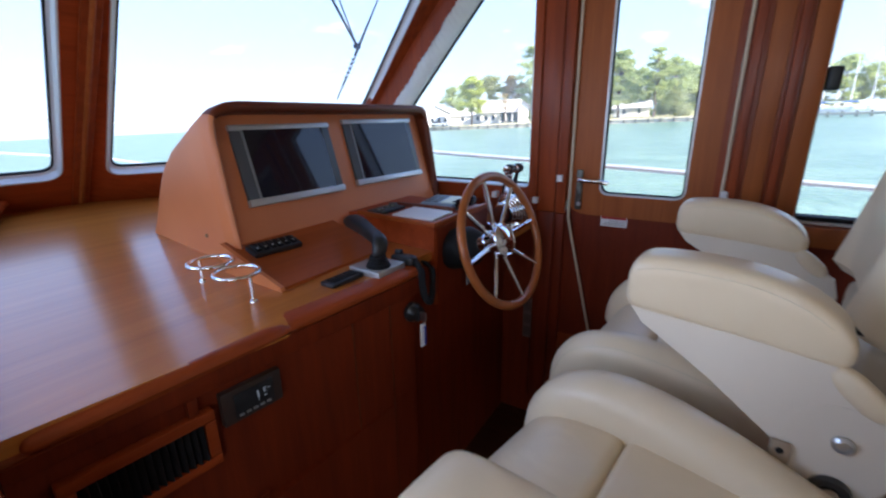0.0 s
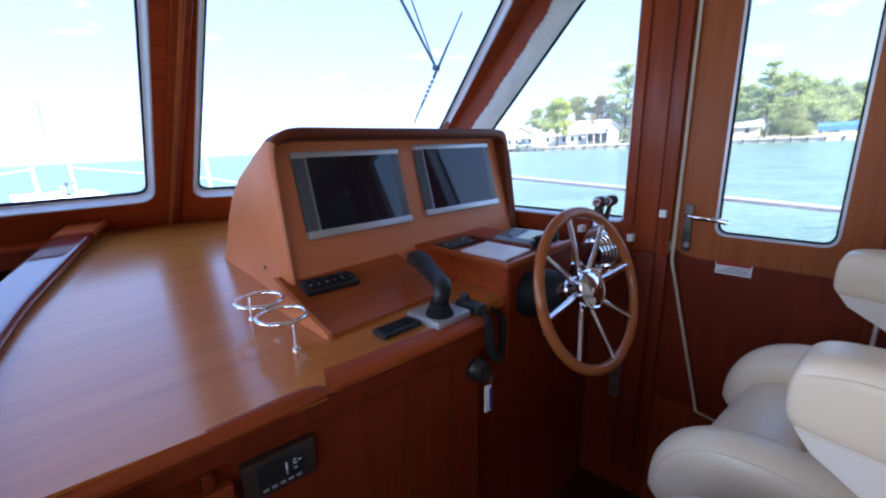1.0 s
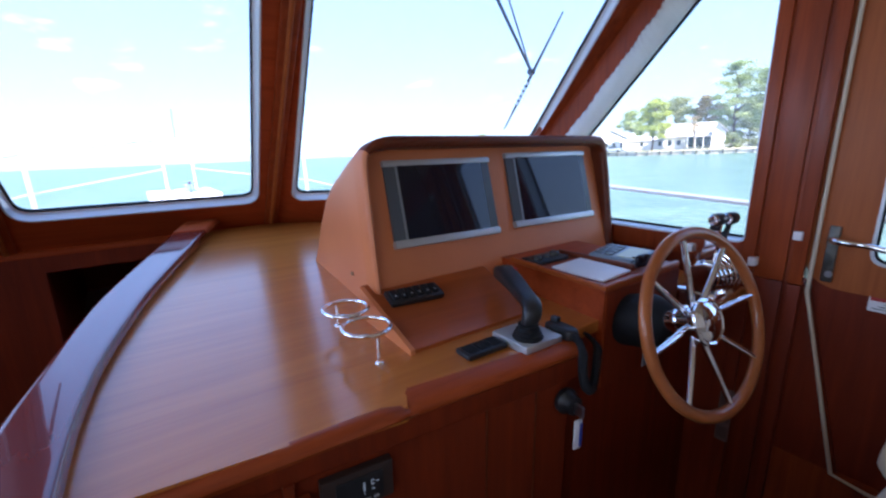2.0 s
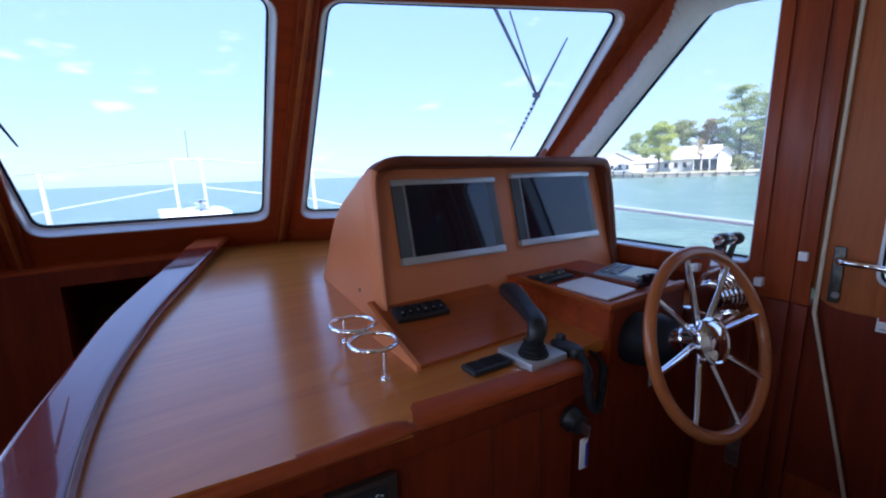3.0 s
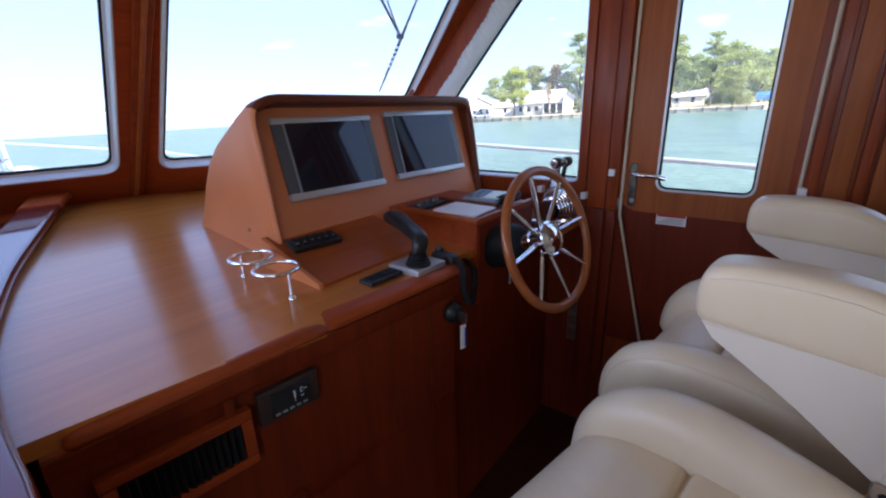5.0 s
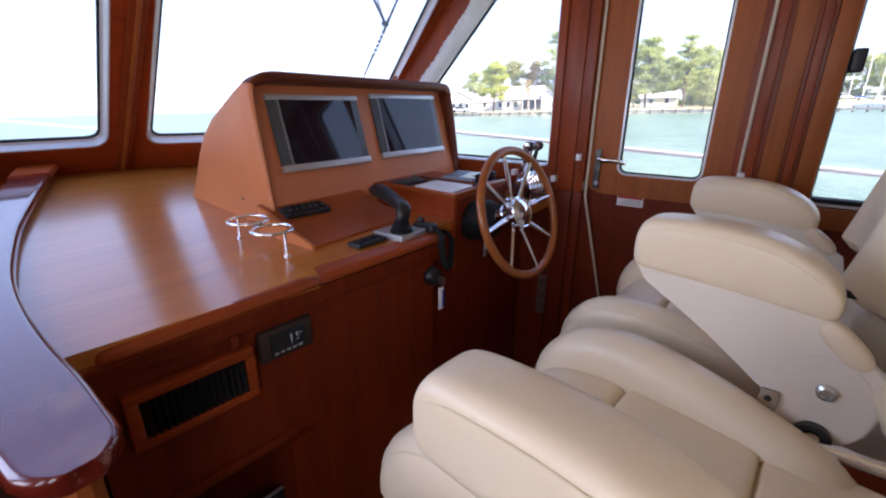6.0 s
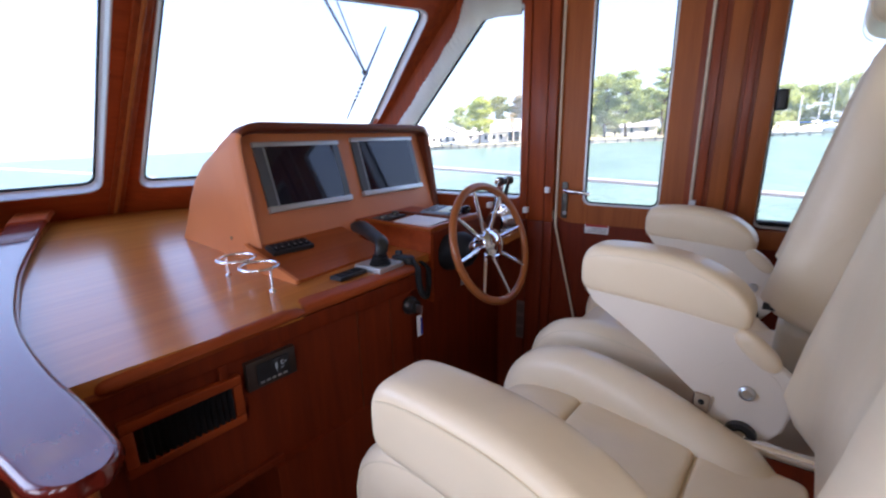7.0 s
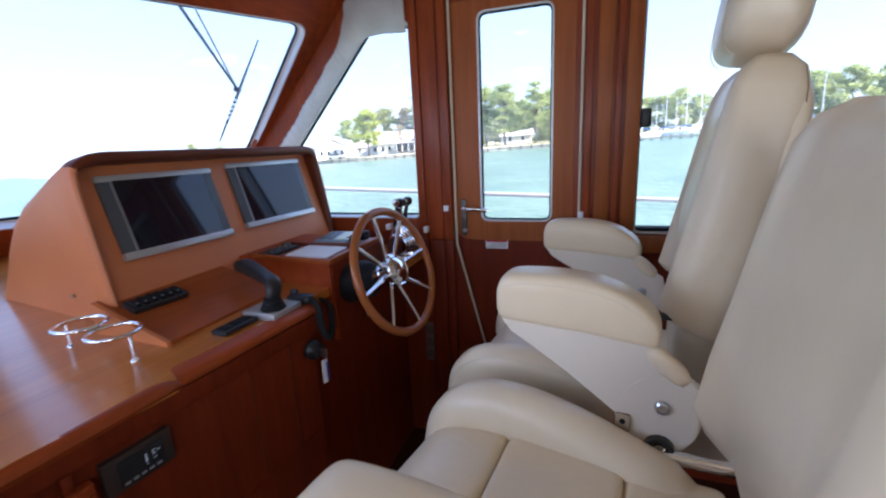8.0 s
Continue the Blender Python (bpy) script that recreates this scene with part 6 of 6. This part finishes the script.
tree("pine", 77.0, 126, 14.5, 4.6, PINE, 8, "tall pine among others on the shore", 0.15, 50, 50, 0.6, 0.5)
tree("pine", 79.4, 122, 14.8, 4.6, PINE, 9, "tall pine among others on the shore", 0.22, 50, 50, 0.6, 0.45)
tree("pine", 83.2, 120, 13.6, 3.4, PINE, 10, "slim open pine on the shore", 0.30, 36, 50, 0.55, 0.4)
tree("pine", 81.4, 150, 12.0, 4.4, PINE, 11, "pine behind a small house", 0.2, 44, 44, 0.65, 0.5)
tree("pine", 85.3, 126, 12.0, 4.6, PINE, 12, "pine with a rounded crown on the shore", 0.15, 46, 50, 0.6, 0.5)
tree("pine", 87.6, 138, 11.0, 4.8, PINE, 13, "pine with a rounded crown on the shore", 0.12, 46, 46, 0.65, 0.5)
tree("round", 65.9, 116.5, 6.4, 2.0, RUST, 40, "thin tree with rusty autumn leaves before the porch", 0.45, 16, 9, 0.34)
tree("round", 69.5, 115, 2.8, 1.7, OLIVE, 41, "dark low bush beside the house", 0.05, 26, 50, 0.4)
tree("round", 85.4, 113, 4.8, 3.9, OLIVE, 14, "low yellow-green bush by the sea wall", 0.05, 36, 60, 0.4)
tree("round", 90.2, 150, 10.0, 5.0, PINE, 15, "broad dark tree by the marina", 0.1, 40, 44, 0.7)
tree("round", 44.5, 250, 8.0, 4.5, OLIVE, 16, "far tree along the shore", 0.1, 26, 36, 0.9)
tree("round", 41.5, 290, 11.0, 4.0, PINE, 17, "far tree along the shore", 0.2, 26, 36, 0.9)
for i, az in enumerate((68.3, 71.0, 73.4, 75.9, 78.2, 80.2, 82.3, 84.2, 86.6, 88.9)):
    rr = random.Random(200 + i)
    tree("round", az, 148 + rr.uniform(-6, 6), 10.5 + rr.uniform(-1.2, 2.2), 4.6, (PINE, OLIVE, PINE)[i % 3], 120 + i, "broad green tree behind the shore pines", 0.05, 40, 40, 0.75)
k = 20
for az in range(92, 128, 2):
    rr = random.Random(az)
    tree("round", az + rr.uniform(-0.6, 0.6), 172 + rr.uniform(-8, 14), 11.0 + rr.uniform(-1.5, 2.0), 5.6, PINE if rr.random() < 0.75 else OLIVE, k, "dark tree of the wood behind the marina", 0.08, 34, 46, 0.85)
    k += 1

# parked car on the lawn
car = thing("car", "small silver car parked before the white house", "car")
car.matrix_world = OUT @ Matrix.Translation(polar(57.3, 115.5, 1.0)) @ Matrix.Rotation(radians(-57.3), 4, "Z")
bm = bmesh.new()
box(bm, -2.0, 2.0, -0.8, 0.8, 0.28, 0.86, 0.16, 3)
part("body", bm, SILVER, car)
bm = bmesh.new()
loft(bm, [[(-1.3, y, 0.84), (-0.75, y, 1.36), (0.65, y, 1.36), (1.35, y, 0.84)] for y in (-0.68, 0.68)])
part("windows", bm, DARKWIN, car, "dark windows", 20)
for x in (-1.25, 1.25):
    for y in (-0.74, 0.74):
        bm = bmesh.new()
        lathe(bm, [(0, -0.09), (0.30, -0.09), (0.31, 0.0), (0.30, 0.09), (0, 0.09)], pose(x, y, 0.31, 90, 0, 0), 16)
        part("wheel", bm, RUBBER, car)

# blue boat cover ashore
bm = bmesh.new()
loft(bm, [[(x, y, z) for y, z in ((-1.4, 0.6), (-1.2, 1.5), (0, 2.2), (1.2, 1.5), (1.4, 0.6))] for x in (-3.2, 3.2)])
ob = solo("covered_boat", bm, BLUETARP, "boat ashore under a blue canvas cover", "boat")
ob.matrix_world = OUT @ Matrix.Translation(polar(88.9, 118, 1.2)) @ Matrix.Rotation(radians(-88), 4, "Z")


def sailboat(az, d, mast, seed):
    rng = random.Random(seed)
    sb = thing("sailboat", "moored white sailing boat with a bare mast", "boat", "moored sailing boats")
    sb.matrix_world = OUT @ Matrix.Translation(polar(az, d, 0)) @ Matrix.Rotation(radians(-az + rng.uniform(-40, 40)), 4, "Z")
    bm = bmesh.new()
    rings = []
    for x, w, h in ((-5.0, 0.9, 1.0), (-3, 1.4, 0.95), (0, 1.7, 1.0), (2.5, 1.3, 1.15), (4.2, 0.6, 1.3), (5.0, 0.08, 1.4)):
        rings.append([(x, -w, h), (x, -w * 0.85, 0.2), (x, 0, -0.2), (x, w * 0.85, 0.2), (x, w, h)])
    loft(bm, rings)
    part("hull", bm, WHITE, sb)
    bm = bmesh.new()
    box(bm, -2.0, 1.6, -0.9, 0.9, 1.0, 1.6, 0.15, 2)
    part("cabin", bm, WHITE, sb)
    bm = bmesh.new()
    tube(bm, [(0.5, 0, 1.0), (0.5, 0, mast)], [0.11, 0.08], 8)
    part("mast", bm, WHITE, sb)
    bm = bmesh.new()
    tube(bm, [(0.5, 0, 2.4), (-3.6, 0, 2.5)], 0.13, 8)
    part("boom", bm, BLUETARP if seed % 2 else WHITE, sb)
    bm = bmesh.new()
    tube(bm, [(4.9, 0, 1.4), (0.5, 0, mast * 0.96)], 0.03, 5)
    part("forestay", bm, STEEL, sb)
    return sb


for i, (az, mast) in enumerate(((95.4, 8.0), (96.9, 8.5), (97.9, 10.5), (98.9, 9.5), (99.9, 11.0), (101.3, 12.0), (102.3, 10.5), (103.6, 12.5), (105.2, 10.5), (107.0, 12.0), (109.2, 11.0), (111.5, 12.5))):
    sailboat(az, 118 + (i * 37 % 13), mast, i)
dock = thing("marina_dock", "low wooden dock with piles at the marina", "dock")
dock.matrix_world = OUT
bm = bmesh.new()
a, c = polar(93.5, 106, 0), polar(118, 100, 0)
n = (c - a).normalized().cross(Vector((0, 0, 1)))
loft(bm, [[p + n * 1.0 + Vector((0, 0, z)), p - n * 1.0 + Vector((0, 0, z)), p - n * 1.0 + Vector((0, 0, z - 0.35)), p + n * 1.0 + Vector((0, 0, z - 0.35))] for p, z in ((a, 0.75), (c, 0.75))])
part("deck_boards", bm, STONE, dock, "", 0)
for k in range(24):
    ob = new("pile", pile_mesh)
    ob.parent = dock
    ob.location = a.lerp(c, k / 23) - n * 1.1
    ob.scale = (1.1, 1.1, 1.05)
